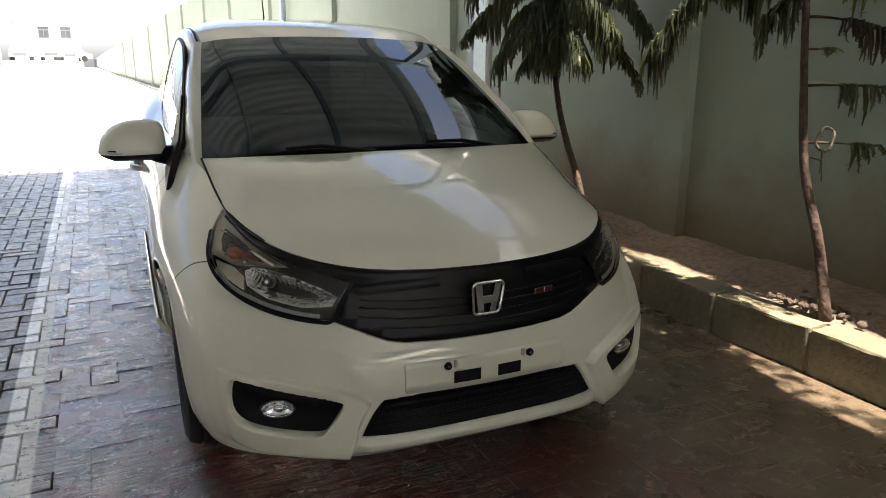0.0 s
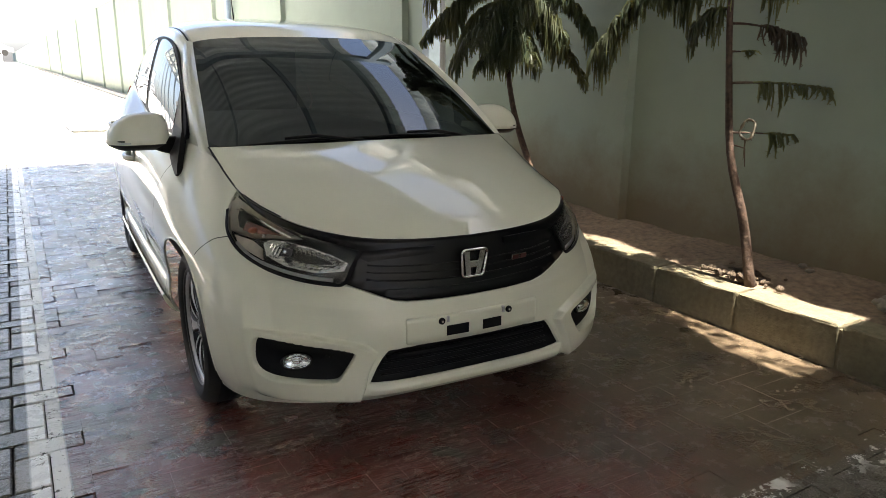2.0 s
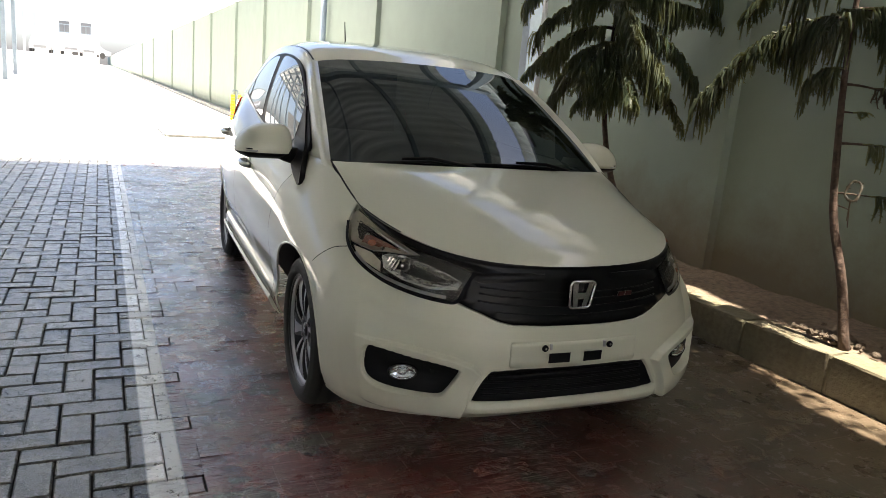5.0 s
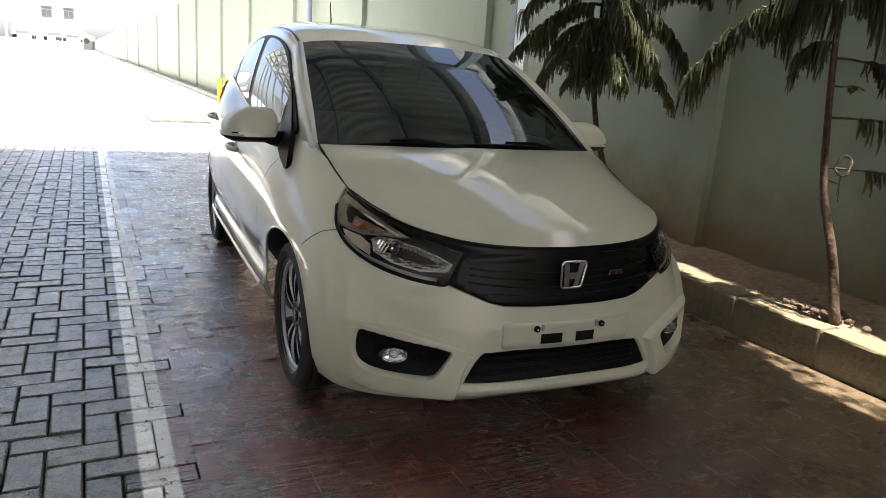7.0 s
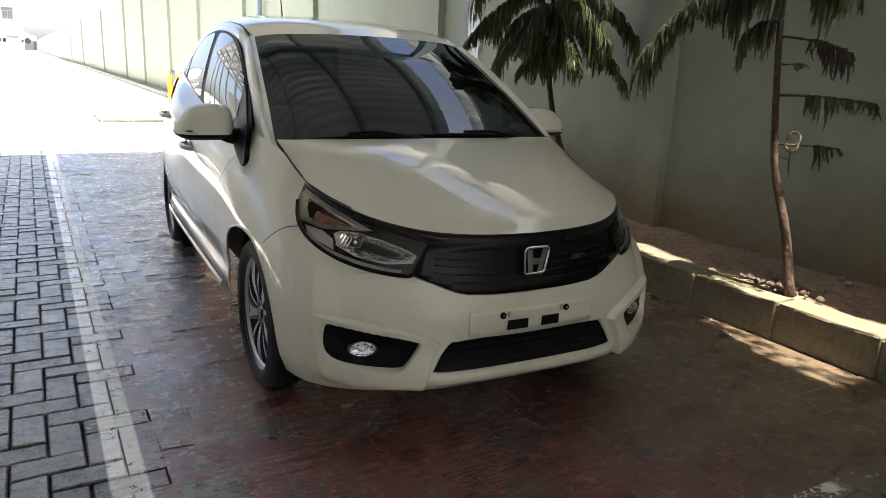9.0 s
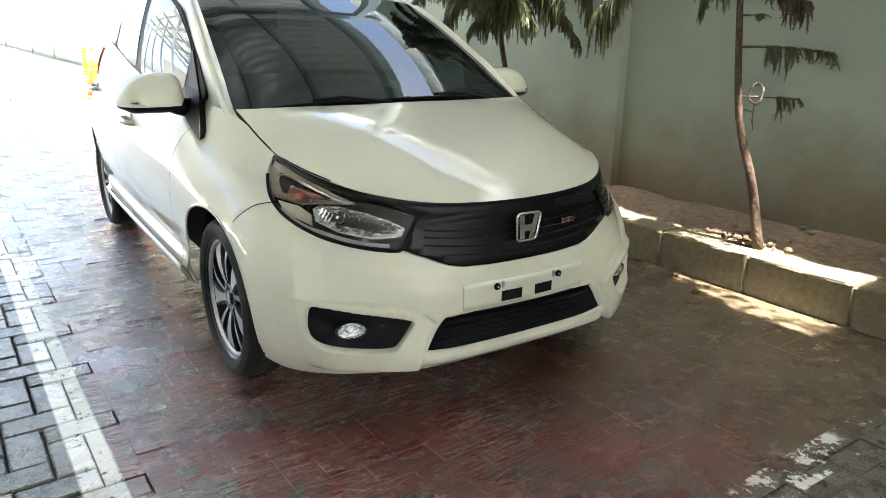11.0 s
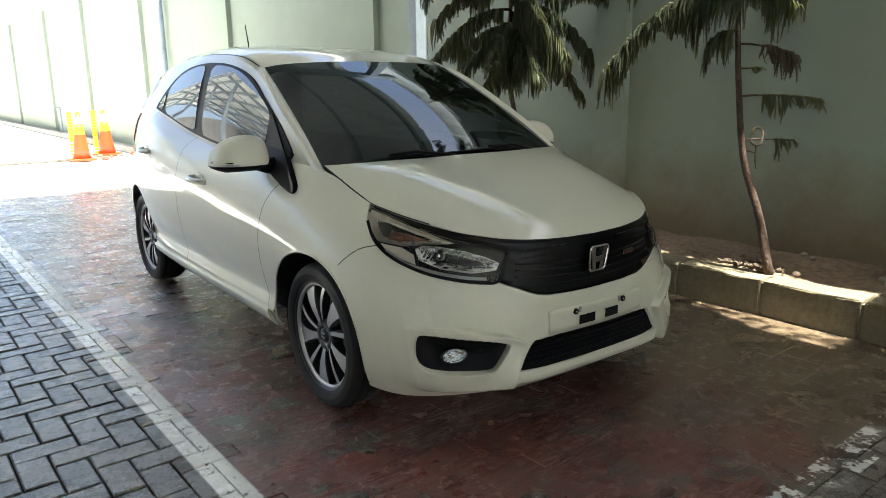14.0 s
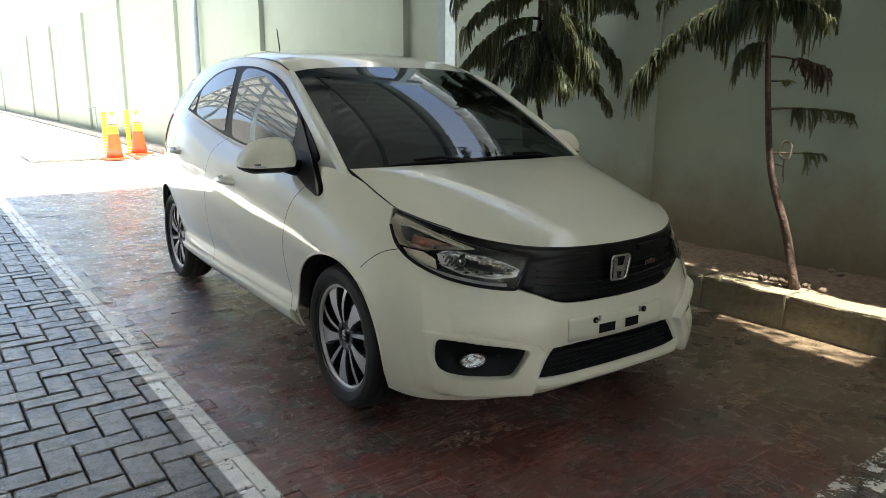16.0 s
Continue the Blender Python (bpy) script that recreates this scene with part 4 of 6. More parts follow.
RAIL = [(.578, .88, 1.305), (.575, 1.10, 1.362), (.565, 1.4, 1.388), (.558, 1.7, 1.393), (.545, 2.0, 1.380), (.53, 2.3, 1.358), (.515, 2.55, 1.325), (.495, 2.78, 1.275)]
ROOF_SIDE = [(.535, .90, 1.322), (.535, 1.10, 1.378), (.527, 1.4, 1.405), (.52, 1.7, 1.411), (.505, 2.0, 1.398), (.49, 2.3, 1.382), (.475, 2.55, 1.355), (.455, 2.84, 1.312)]
ROOF_MID = [(0, .84, 1.352), (0, 1.08, 1.413), (0, 1.4, 1.452), (0, 1.7, 1.472), (0, 2.0, 1.480), (0, 2.3, 1.478), (0, 2.6, 1.455), (0, 2.90, 1.42)]
ROOF_END = [(0, 2.90, 1.42), (.2, 2.895, 1.41), (.36, 2.885, 1.375), (.455, 2.84, 1.312)]
rf = coons(ROOF_MID, ROOF_SIDE, WS_TOP, ROOF_END, 48, 24)
roof_panel = part("roof", welded(sheet(rf)), CREAM, car)
rail = np.stack([smooth_line(ROOF_SIDE, 48), smooth_line(RAIL, 48)], 1)
ditch = np.array([smooth_line([r[0], r[0] * 0.7 + r[1] * 0.3 - (0, 0, 0.008), r[0] * 0.4 + r[1] * 0.6 + (0.004, 0, 0.004), r[1]], 10) for r in rail])
for side in (1, -1):
    q = ditch * (side, 1, 1)
    part("roof_rail", sheet(q if side > 0 else q[:, ::-1], both=False), CREAM, car)
    m = np.array([[r[0] * 0.75 + r[1] * 0.25 + (0, 0, 0.002), r[0] * 0.55 + r[1] * 0.45 + (0, 0, 0.002)] for r in rail[1:-4]]) * (side, 1, 1)
    part("roof_moulding", sheet(m if side > 0 else m[:, ::-1], both=False), BLACK_TRIM, car)

# the side above the belt: from the belt to the pillar and the rail
TOP_LINE = np.vstack([smooth_line(PILLAR_OUT, 30)[:-1], smooth_line(RAIL, 70)])
BELT_LINE = SIDE[6 * NU - 18:11 * NU + 1, -1]
def upper(f_along, f_up, lift=0.0):
    """A point above the belt: along by y in metres, up from 0 at the belt to 1 at the roof rail."""
    y = f_along
    b = np.array([np.interp(y, BELT_LINE[:, 1], BELT_LINE[:, k]) for k in range(3)])
    t = np.array([np.interp(y, TOP_LINE[:, 1], TOP_LINE[:, k]) for k in range(3)])
    p = b + (t - b) * f_up
    p[0] += 0.016 * 4 * f_up * (1 - f_up) * min(1.0, max(0.0, (t[2] - b[2]) / 0.4)) + lift * 0.92
    p[2] += lift * 0.35
    return p
def upper_grid(y0, y1, n, m=26):
    return np.array([[upper(y, f) for f in np.linspace(0, 1, m)] for y in np.linspace(y0, y1, n)])
def at_height(y, z, lift=0.0):
    b = np.interp(y, BELT_LINE[:, 1], BELT_LINE[:, 2])
    t = np.interp(y, TOP_LINE[:, 1], TOP_LINE[:, 2])
    return upper(y, np.clip((z - b) / max(t - b, 1e-3), 0.0, 1.0), lift)
SAMPLES = np.array([at_height(y, z) for y in np.linspace(.45, 2.3, 38) for z in np.linspace(.96, 1.34, 14) if np.interp(y, BELT_LINE[:, 1], BELT_LINE[:, 2]) < z < np.interp(y, TOP_LINE[:, 1], TOP_LINE[:, 2])])
def bowed(y, z):
    """Terms of the even bow that the side glass is ground to."""
    y, z = np.asarray(y) - 1.3, np.asarray(z) - 1.15
    return np.stack([np.ones_like(y), y, z, y * y, y * z, z * z, y ** 3, y * y * z], -1)
BOW = np.linalg.lstsq(bowed(SAMPLES[:, 1], SAMPLES[:, 2]), SAMPLES[:, 0], rcond=None)[0]
PROUD = float(np.max(SAMPLES[:, 0] - bowed(SAMPLES[:, 1], SAMPLES[:, 2]) @ BOW))
def window_patch(outline, lift, depth, side):
    bm = bmesh.new()
    bm.faces.new([bm.verts.new((y, z, 0)) for y, z in outline])
    ys, zs = [q[0] for q in outline], [q[1] for q in outline]
    for lo, hi, no in ((min(ys), max(ys), (1, 0, 0)), (min(zs), max(zs), (0, 1, 0))):
        for c in np.arange(lo + 0.025, hi, 0.025):
            bmesh.ops.bisect_plane(bm, geom=bm.verts[:] + bm.edges[:] + bm.faces[:], plane_co=Vector(no) * float(c), plane_no=no)
    flat = {v: (v.co.x, v.co.y) for v in bm.verts}
    low = set()
    for e in bm.edges:
        e.smooth = not e.is_boundary
    r = bmesh.ops.extrude_edge_only(bm, edges=[e for e in bm.edges if e.is_boundary])
    for v in r["geom"]:
        if isinstance(v, bmesh.types.BMVert):
            flat[v] = (v.co.x, v.co.y)
            low.add(v)
    for v, (y, z) in flat.items():
        h = PROUD - 0.002 + (lift - depth - PROUD if v in low else lift)
        p = (float(bowed(y, z) @ BOW) + 0.92 * h, y, z + 0.35 * h)
        v.co = (p[0] * side, p[1], p[2])
    for f in bm.faces:
        f.smooth = True
    return bm
def softened(poly, rounds=2, cut=0.22):
    """A closed outline with its corners cut back into curves."""
    for _ in range(rounds):
        poly = [tuple(p[k] * (1 - f) + q[k] * f for k in (0, 1)) for p, q in zip(poly, poly[1:] + poly[:1]) for f in (cut, 1 - cut)]
    return poly
FRAME_LINE = softened([(.30, .942), (.47, 1.065), (.66, 1.167), (.86, 1.264), (1.02, 1.317), (1.25, 1.350), (1.5, 1.359), (1.75, 1.352), (1.95, 1.326), (2.12, 1.274), (2.26, 1.195), (2.37, 1.105), (2.30, 1.098), (2.0, 1.054), (1.6, .994), (1.2, .953), (.8, .940), (.5, .936)])
FRONT_GLASS = softened([(.585, 1.112), (.70, 1.174), (.86, 1.249), (1.02, 1.303), (1.2, 1.332), (1.425, 1.345), (1.425, 1.25), (1.41, .990), (1.30, .976), (1.1, .960), (.85, .953), (.60, .950), (.585, 1.0)])
REAR_GLASS = softened([(1.535, 1.30), (1.55, 1.346), (1.75, 1.338), (1.93, 1.312), (2.06, 1.270), (2.145, 1.225), (2.145, 1.17), (2.135, 1.088), (2.0, 1.066), (1.75, 1.027), (1.525, 1.004), (1.525, 1.05)])
QUARTER_GLASS = softened([(2.18, 1.200), (2.25, 1.165), (2.315, 1.112), (2.19, 1.099)], 1)
for side in (1, -1):
    g = upper_grid(0.20, 2.78, 170) * (side, 1, 1)
    part("upper_side", sheet(g if side > 0 else g[:, ::-1], both=False), CREAM, car)
    fr = part("window_surround", window_patch(FRAME_LINE, 0.006, 0.012, side), PILLAR_BLACK, car, "gloss black window surround")
    part("door_glass", window_patch(FRONT_GLASS, 0.0095, 0.004, side), SIDE_TINT, car, "dark tinted door window")
    part("door_glass", window_patch(REAR_GLASS, 0.0095, 0.004, side), SIDE_TINT, car, "dark tinted door window")
    part("quarter_glass", window_patch(QUARTER_GLASS, 0.0095, 0.004, side), SIDE_TINT, car, "dark tinted quarter window")
    # belt strip along the foot of the windows; its bright reflection is put into the colour
    k = [at_height(y, np.interp(y, [.62, 1.2, 1.6, 2.0, 2.3], [.944, .953, .994, 1.054, 1.098]), 0.010) for y in np.linspace(.62, 2.3, 30)]
    strip = np.array([[p, p + (0.002, 0, -0.014)] for p in k]) * (side, 1, 1)
    part("window_sill_strip", sheet(strip if side > 0 else strip[:, ::-1], both=False), SILVER, car, "belt strip under the windows, its reflection put into a silver colour")

# tail: rear window and hatch close the body
tail = coons(ROOF_END[::1], [tuple(q) for q in LINES[7][::-1][:1 * NU + 1:10]], [(0, 2.90, 1.42), (0, 2.95, 1.23), (0, 3.02, 1.06)], [(.455, 2.84, 1.312), (.49, 2.90, 1.2), tuple(LINES[7][::-1][40])], 20, 12)
part("tailgate", welded(sheet(tail)), CREAM, car)
corner = np.array([[a * (1 - f) + b * f for f in np.linspace(0, 1, 8)] for a, b in zip(smooth_line([(.495, 2.78, 1.275), (.48, 2.82, 1.30), (.455, 2.84, 1.312)], 12), smooth_line([tuple(LINES[7][11 * NU]), tuple(LINES[7][11 * NU + 24]), tuple(LINES[7][12 * NU])], 12))])
for side in (1, -1):
    q = corner * (side, 1, 1)
    part("rear_pillar", sheet(q if side > 0 else q[:, ::-1], both=False), CREAM, car)
inner = bmesh.new()
box(inner, -0.60, 0.60, -0.45, 2.85, 0.20, 0.62)
box(inner, -0.55, 0.55, 0.30, 2.75, 0.62, 0.90)
# dark panel added behind the cabin to stop light leaking through the tail
box(inner, -0.47, 0.47, 2.60, 2.64, 0.90, 1.33)
part("underbody_fill", inner, DARK_VOID, car)

# wheels
def spoke_line(k, n, f, r0, r1):
    """Middle angle, half width and proudness of a spoke at f of its length: broad blades alternate with slim ones."""
    broad = k % 2 == 0
    a0 = 2 * math.pi * k / n + (0.0 if broad else -0.10)
    a = a0 + (0.05 if broad else 0.14) * f
    w = (0.012 + 0.031 * f ** 1.4) if broad else (0.0065 + 0.0045 * f)
    return a, w, 0.006 + 0.014 * math.sin(math.pi * (0.15 + f * 0.75))
def spoke_rows(k, n, r0, r1, rows=8):
    vs = []
    for i in range(rows + 1):
        f = i / rows
        r = r0 + (r1 - r0) * f
        a, w, x = spoke_line(k, n, f, r0, r1)
        for dx, dw in ((0, -1), (0, 1), (-0.006, 1.16), (-0.032, 1.25), (-0.032, -1.25), (-0.006, -1.16)):
            vs.append((x + dx, r * math.cos(a) - dw * w * math.sin(a), r * math.sin(a) + dw * w * math.cos(a)))
    return vs
def spoke(k, n, r0, r1):
    return spoke_rows(k, n, r0, r1), [(6 * i, 6 * i + 1, 6 * i + 7, 6 * i + 6) for i in range(8)]
def spoke_back(k, n, r0, r1):
    fs = []
    for i in range(8):
        o = 6 * i
        fs += [(o + j, o + (j + 1) % 6, o + 6 + (j + 1) % 6, o + 6 + j) for j in range(1, 6)]
    return spoke_rows(k, n, r0, r1), fs
def wheel(y, side):
    w = new("wheel")
    w.parent = car
    w.matrix_basis = pose(side * 0.690, y, 0.2875, random.uniform(0, 360)) @ Matrix.Diagonal((side, 1, 1, 1))
    prof = [(-0.075, 0.198), (-0.092, 0.215), (-0.097, 0.245), (-0.088, 0.270), (-0.070, 0.281), (-0.045, 0.286), (-0.043, 0.280), (-0.038, 0.280), (-0.036, 0.287), (-0.004, 0.2875),
            (-0.002, 0.281), (0.003, 0.281), (0.005, 0.2875), (0.037, 0.287), (0.039, 0.280), (0.044, 0.280), (0.046, 0.286), (0.066, 0.281), (0.080, 0.272), (0.083, 0.268), (0.0835, 0.262), (0.090, 0.252), (0.0905, 0.243), (0.087, 0.238), (0.087, 0.228), (0.080, 0.219), (0.066, 0.210)]
    v, f = lathe(prof, 72)
    part("tyre", (v, f, True), RUBBER, w)
    v, f = lathe([(0.060, 0.2060), (0.074, 0.2120), (0.077, 0.2165), (0.070, 0.2200)], 72)
    part("rim", (v, f, True), ALLOY_BLACK, w, "black rim lip")
    v, f = lathe([(0.060, 0.2060), (0.045, 0.200), (0.0, 0.190), (-0.07, 0.190), (-0.08, 0.205)], 64)
    part("rim_barrel", (v, f, True), ALLOY_BLACK, w, "black painted rim barrel")
    v, f = lathe([(0.058, 0.1960), (0.0620, 0.1975), (0.0700, 0.2085), (0.0655, 0.2110)], 72)
    part("rim_edge", (v, f, True), ALLOY, w, "machined bright rim edge")
    v, f = lathe([(-0.03, 0.0), (-0.03, 0.19)], 32)
    part("brake_backing", (v, f), DARK_VOID, w)
    v, f = lathe([(-0.012, 0.02), (-0.012, 0.115), (-0.024, 0.115)], 40)
    part("brake_disc", (v, f), RIM_GREY, w, "grey steel brake disc")
    hub = new("spokes")
    hub.parent = w
    hub.location = (0.044, 0, 0)
    for k in range(10):
        part("spoke", spoke(k, 10, 0.058, 0.201), ALLOY, hub, "machined alloy spoke face")
    part("spoke_flank", joined([spoke_back(k, 10, 0.050, 0.201) for k in range(10)]), ALLOY_BLACK, hub, "black painted spoke sides")
    v, f = lathe([(-0.03, 0.074), (0.004, 0.072), (0.011, 0.064), (0.010, 0.034), (0.004, 0.032), (0.004, 0.028), (0.014, 0.026), (0.016, 0.0)], 40)
    part("hub_cap", (v, f, True), ALLOY_BLACK, hub)
    for q in (-1, 1):
        part("cap_mark", boxed(0.0155, 0.0175, q * 0.008 - 0.003, q * 0.008 + 0.003, -0.013, 0.013, 0.001), ALLOY, hub)
    for k in range(4):
        a = math.pi / 4 + k * math.pi / 2
        v, f = tube([(0.002, 0.049 * math.cos(a), 0.049 * math.sin(a)), (0.016, 0.049 * math.cos(a), 0.049 * math.sin(a))], [0.009, 0.008], 6)
        part("wheel_nut", (v, f), CHROME, hub)
for y in (0.0, 2.404):
    for side in (1, -1):
        wheel(y, side)
# wheel wells
for cy, cz, r in ARCHES:
    for side in (1, -1):
        vs, fs = [], []
        for k in range(33):
            a = -0.25 + (math.pi + 0.5) * k / 32
            for x, q in ((0.745, 0.004), (0.73, 0.012), (0.45, 0.012)):
                vs.append((side * x, cy + (r + q) * math.cos(a), cz + (r + q) * math.sin(a)))
        for k in range(32):
            for i in range(2):
                fs.append((3 * k + i, 3 * k + i + 1, 3 * k + i + 4, 3 * k + i + 3))
        part("wheel_well", (vs, fs, True), DARK_VOID, car)

# rolled lips round the wheel openings
for cy, cz, r in ARCHES:
    edge = []
    for a in np.linspace(-0.12, math.pi + 0.12, 60):
        y, z = cy + r * math.cos(a), cz + r * math.sin(a)
        d = np.hypot(SKIN[..., 1] - y, SKIN[..., 2] - z) + 9.0 * (SKIN[..., 0] < 0.55)
        edge.append((SKIN[np.unravel_index(np.argmin(d), d.shape)][0], y, z))
    edge = np.array(edge)
    for _ in range(4):
        edge[1:-1, 0] = (edge[:-2, 0] + edge[1:-1, 0] + edge[2:, 0]) / 3
    for side in (1, -1):
        part("arch_lip", tube([(side * (q[0] - 0.001), q[1], q[2]) for q in edge], [0.0045] * 60, 8) + (True,), CREAM, car)

# ---- the car's fittings ----
def both_halves(poly, lift, depth=0.0, sink=0.0, slope=0.03, step=0.16):
    """A piece that runs across the nose, made of an outline and its mirror image."""
    vs, fs = [], []
    for side in (1, -1):
        bm = outline_patch(poly, lift, depth, side, step, sink, slope)
        bm.verts.index_update()
        o = len(vs)
        vs += [tuple(v.co) for v in bm.verts]
        for f in bm.faces:
            if all(abs(v.co.x) < 0.002 for v in f.verts):
                continue
            fs.append(tuple(v.index + o for v in f.verts))
        bm.free()
    return welded((vs, fs))


grille = part("grille", both_halves(GRILLE, -0.001, 0.012, 0.012, 0.03), GRILLE_BLACK, car, "satin black grille between the headlamps")
for v0, lift, w in ((4.22, -0.0115, 0.0022), (4.50, -0.0115, 0.0028), (4.78, -0.0115, 0.0022), (5.06, -0.0115, 0.0022)):
    k = [on_side(abs(u), v0 + 0.10 * abs(u) ** 1.5, lift) * ((1 if u > 0 else -1), 1, 1) for u in np.linspace(-1.3, 1.3, 40)]
    part("grille_bar", tube(k, [w] * 40, 6) + (True,), GRILLE_BLACK, grille)
WING_BAR = [(0.45, 5.62), (0.9, 5.50), (1.30, 5.35), (1.42, 5.5), (1.36, 5.8), (1.1, 5.98), (0.8, 6.05), (0.45, 6.05)]
for side in (1, -1):
    part("grille_wing", outline_patch(WING_BAR, -0.004, 0.010, side, 0.08, -0.004, 0.02), GRILLE_BLACK, grille, "gloss black grille wing")

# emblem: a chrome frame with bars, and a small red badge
emblem = new("emblem")
emblem.parent = car
tagged(emblem, "chrome emblem on the grille")
emblem.matrix_basis = pose(-0.004, -0.720, 0.619, 90 + 6, 0, 0)
def frame_ring(w0, w1, h, r, n=8):
    pts = []
    for cx, cy, a0 in ((w1 - r, h - r, 0), (-(w1 - r), h - r, 90), (-(w0 - r), -(h - r), 180), (w0 - r, -(h - r), 270)):
        for k in range(n + 1):
            a = radians(a0 + 90 * k / n)
            pts.append((cx + r * math.cos(a), cy + r * math.sin(a)))
    return pts
ring = frame_ring(0.040, 0.047, 0.046, 0.014)
part("emblem_frame", tube([(x, y, 0.004) for x, y in ring + ring[:1]], [0.0046] * (len(ring) + 1), 8) + (True,), CHROME, emblem)
for s in (1, -1):
    bar = bmesh.new()
    q = [bar.verts.new((s * x, y, z)) for x, y, z in ((0.008, -0.041, 0.006), (0.026, -0.041, 0.006), (0.040, 0.041, 0.006), (0.020, 0.041, 0.006))]
    f = bar.faces.new(q)
    r = bmesh.ops.extrude_face_region(bar, geom=[f])
    for v in r["geom"]:
        if isinstance(v, bmesh.types.BMVert):
            v.co.z -= 0.012
    part("emblem_bar", bar, CHROME, emblem)
part("emblem_bridge", boxed(-0.020, 0.020, -0.016, 0.008, -0.004, 0.0055, 0.003), CHROME, emblem)
part("emblem_backing", boxed(-0.040, 0.040, -0.043, 0.043, -0.012, -0.004, 0.004), BLACK_GLOSS, emblem)
badge = new("badge")
badge.parent = car
tagged(badge, "small red and chrome badge on the grille")
p = on_side(0.62, 4.95, 0.004)
badge.matrix_basis = pose(p[0], p[1], p[2], 94, 0, 9)
for k, x in enumerate((-0.017, 0.017)):
    part("badge_plate", boxed(x - 0.014, x + 0.014, -0.008, 0.008, -0.004, 0.004, 0.003), RED_BADGE, badge)
    part("badge_edge", boxed(x - 0.0155, x + 0.0155, -0.0095, 0.0095, -0.006, 0.002, 0.003), CHROME, badge)

# number plate seat, with its screws and the two slots behind it
SEAT = [(0, 3.26), (0.80, 3.28), (0.82, 3.2), (0.82, 2.42), (0.80, 2.36), (0, 2.34)]
seat = part("plate_seat", both_halves(SEAT, 0.0028, 0.006), CREAM, car)
for x0, x1 in ((-0.105, -0.028), (0.022, 0.092)):
    q = [on_side(abs(x) / 0.30, v, 0.0062) * (math.copysign(1, x), 1, 1) for x, v in ((x0, 2.50), (x1, 2.50), (x1, 2.86), (x0, 2.86))]
    part("plate_slot", ([tuple(a) for a in q], [(0, 1, 2, 3)]), BLACK_TRIM, seat, "black slot for the number plate")
for x in (-0.121, 0.121):
    c = on_side(abs(x) / 0.30, 3.05, 0.0056) * (math.copysign(1, x), 1, 1)
    hole = [(c[0] + dx, c[1] + dy, c[2]) for dx, dy in ((0, 0.002), (0, -0.004))]
    part("plate_screw", tube(hole, [0.0115, 0.0105], 14), BLACK_TRIM, seat)
    part("screw_head", tube([(c[0], c[1] - 0.003, c[2]), (c[0], c[1] - 0.006, c[2])], [0.005, 0.004], 8), CHROME, seat)
    s = -math.copysign(1, x)
    part("plate_clip", boxed(c[0] + s * 0.018, c[0] + s * 0.026, c[1] - 0.004, c[1] + 0.003, c[2] - 0.006, c[2] + 0.014, 0.001), ALLOY, seat)

# lower intake
intake = part("lower_intake", both_halves(INTAKE, -0.012, 0.012, 0.03, 0.012), BLACK_TRIM, car, "black lower air intake")
k = [on_side(abs(u), 2.02 - 0.04 * abs(u), -0.022) * ((1 if u > 0 else -1), 1, 1) for u in np.linspace(-1.08, 1.08, 40)]
part("intake_bar", tube(k, [0.008] * 40, 6) + (True,), BLACK_TRIM, intake)
for v0 in (1.45, 1.62, 1.80):
    k = [on_side(abs(u), v0, -0.034) * ((1 if u > 0 else -1), 1, 1) for u in np.linspace(-1.2, 1.2, 30)]
    part("intake_bar", tube(k, [0.003] * 30, 5) + (True,), BLACK_TRIM, intake)
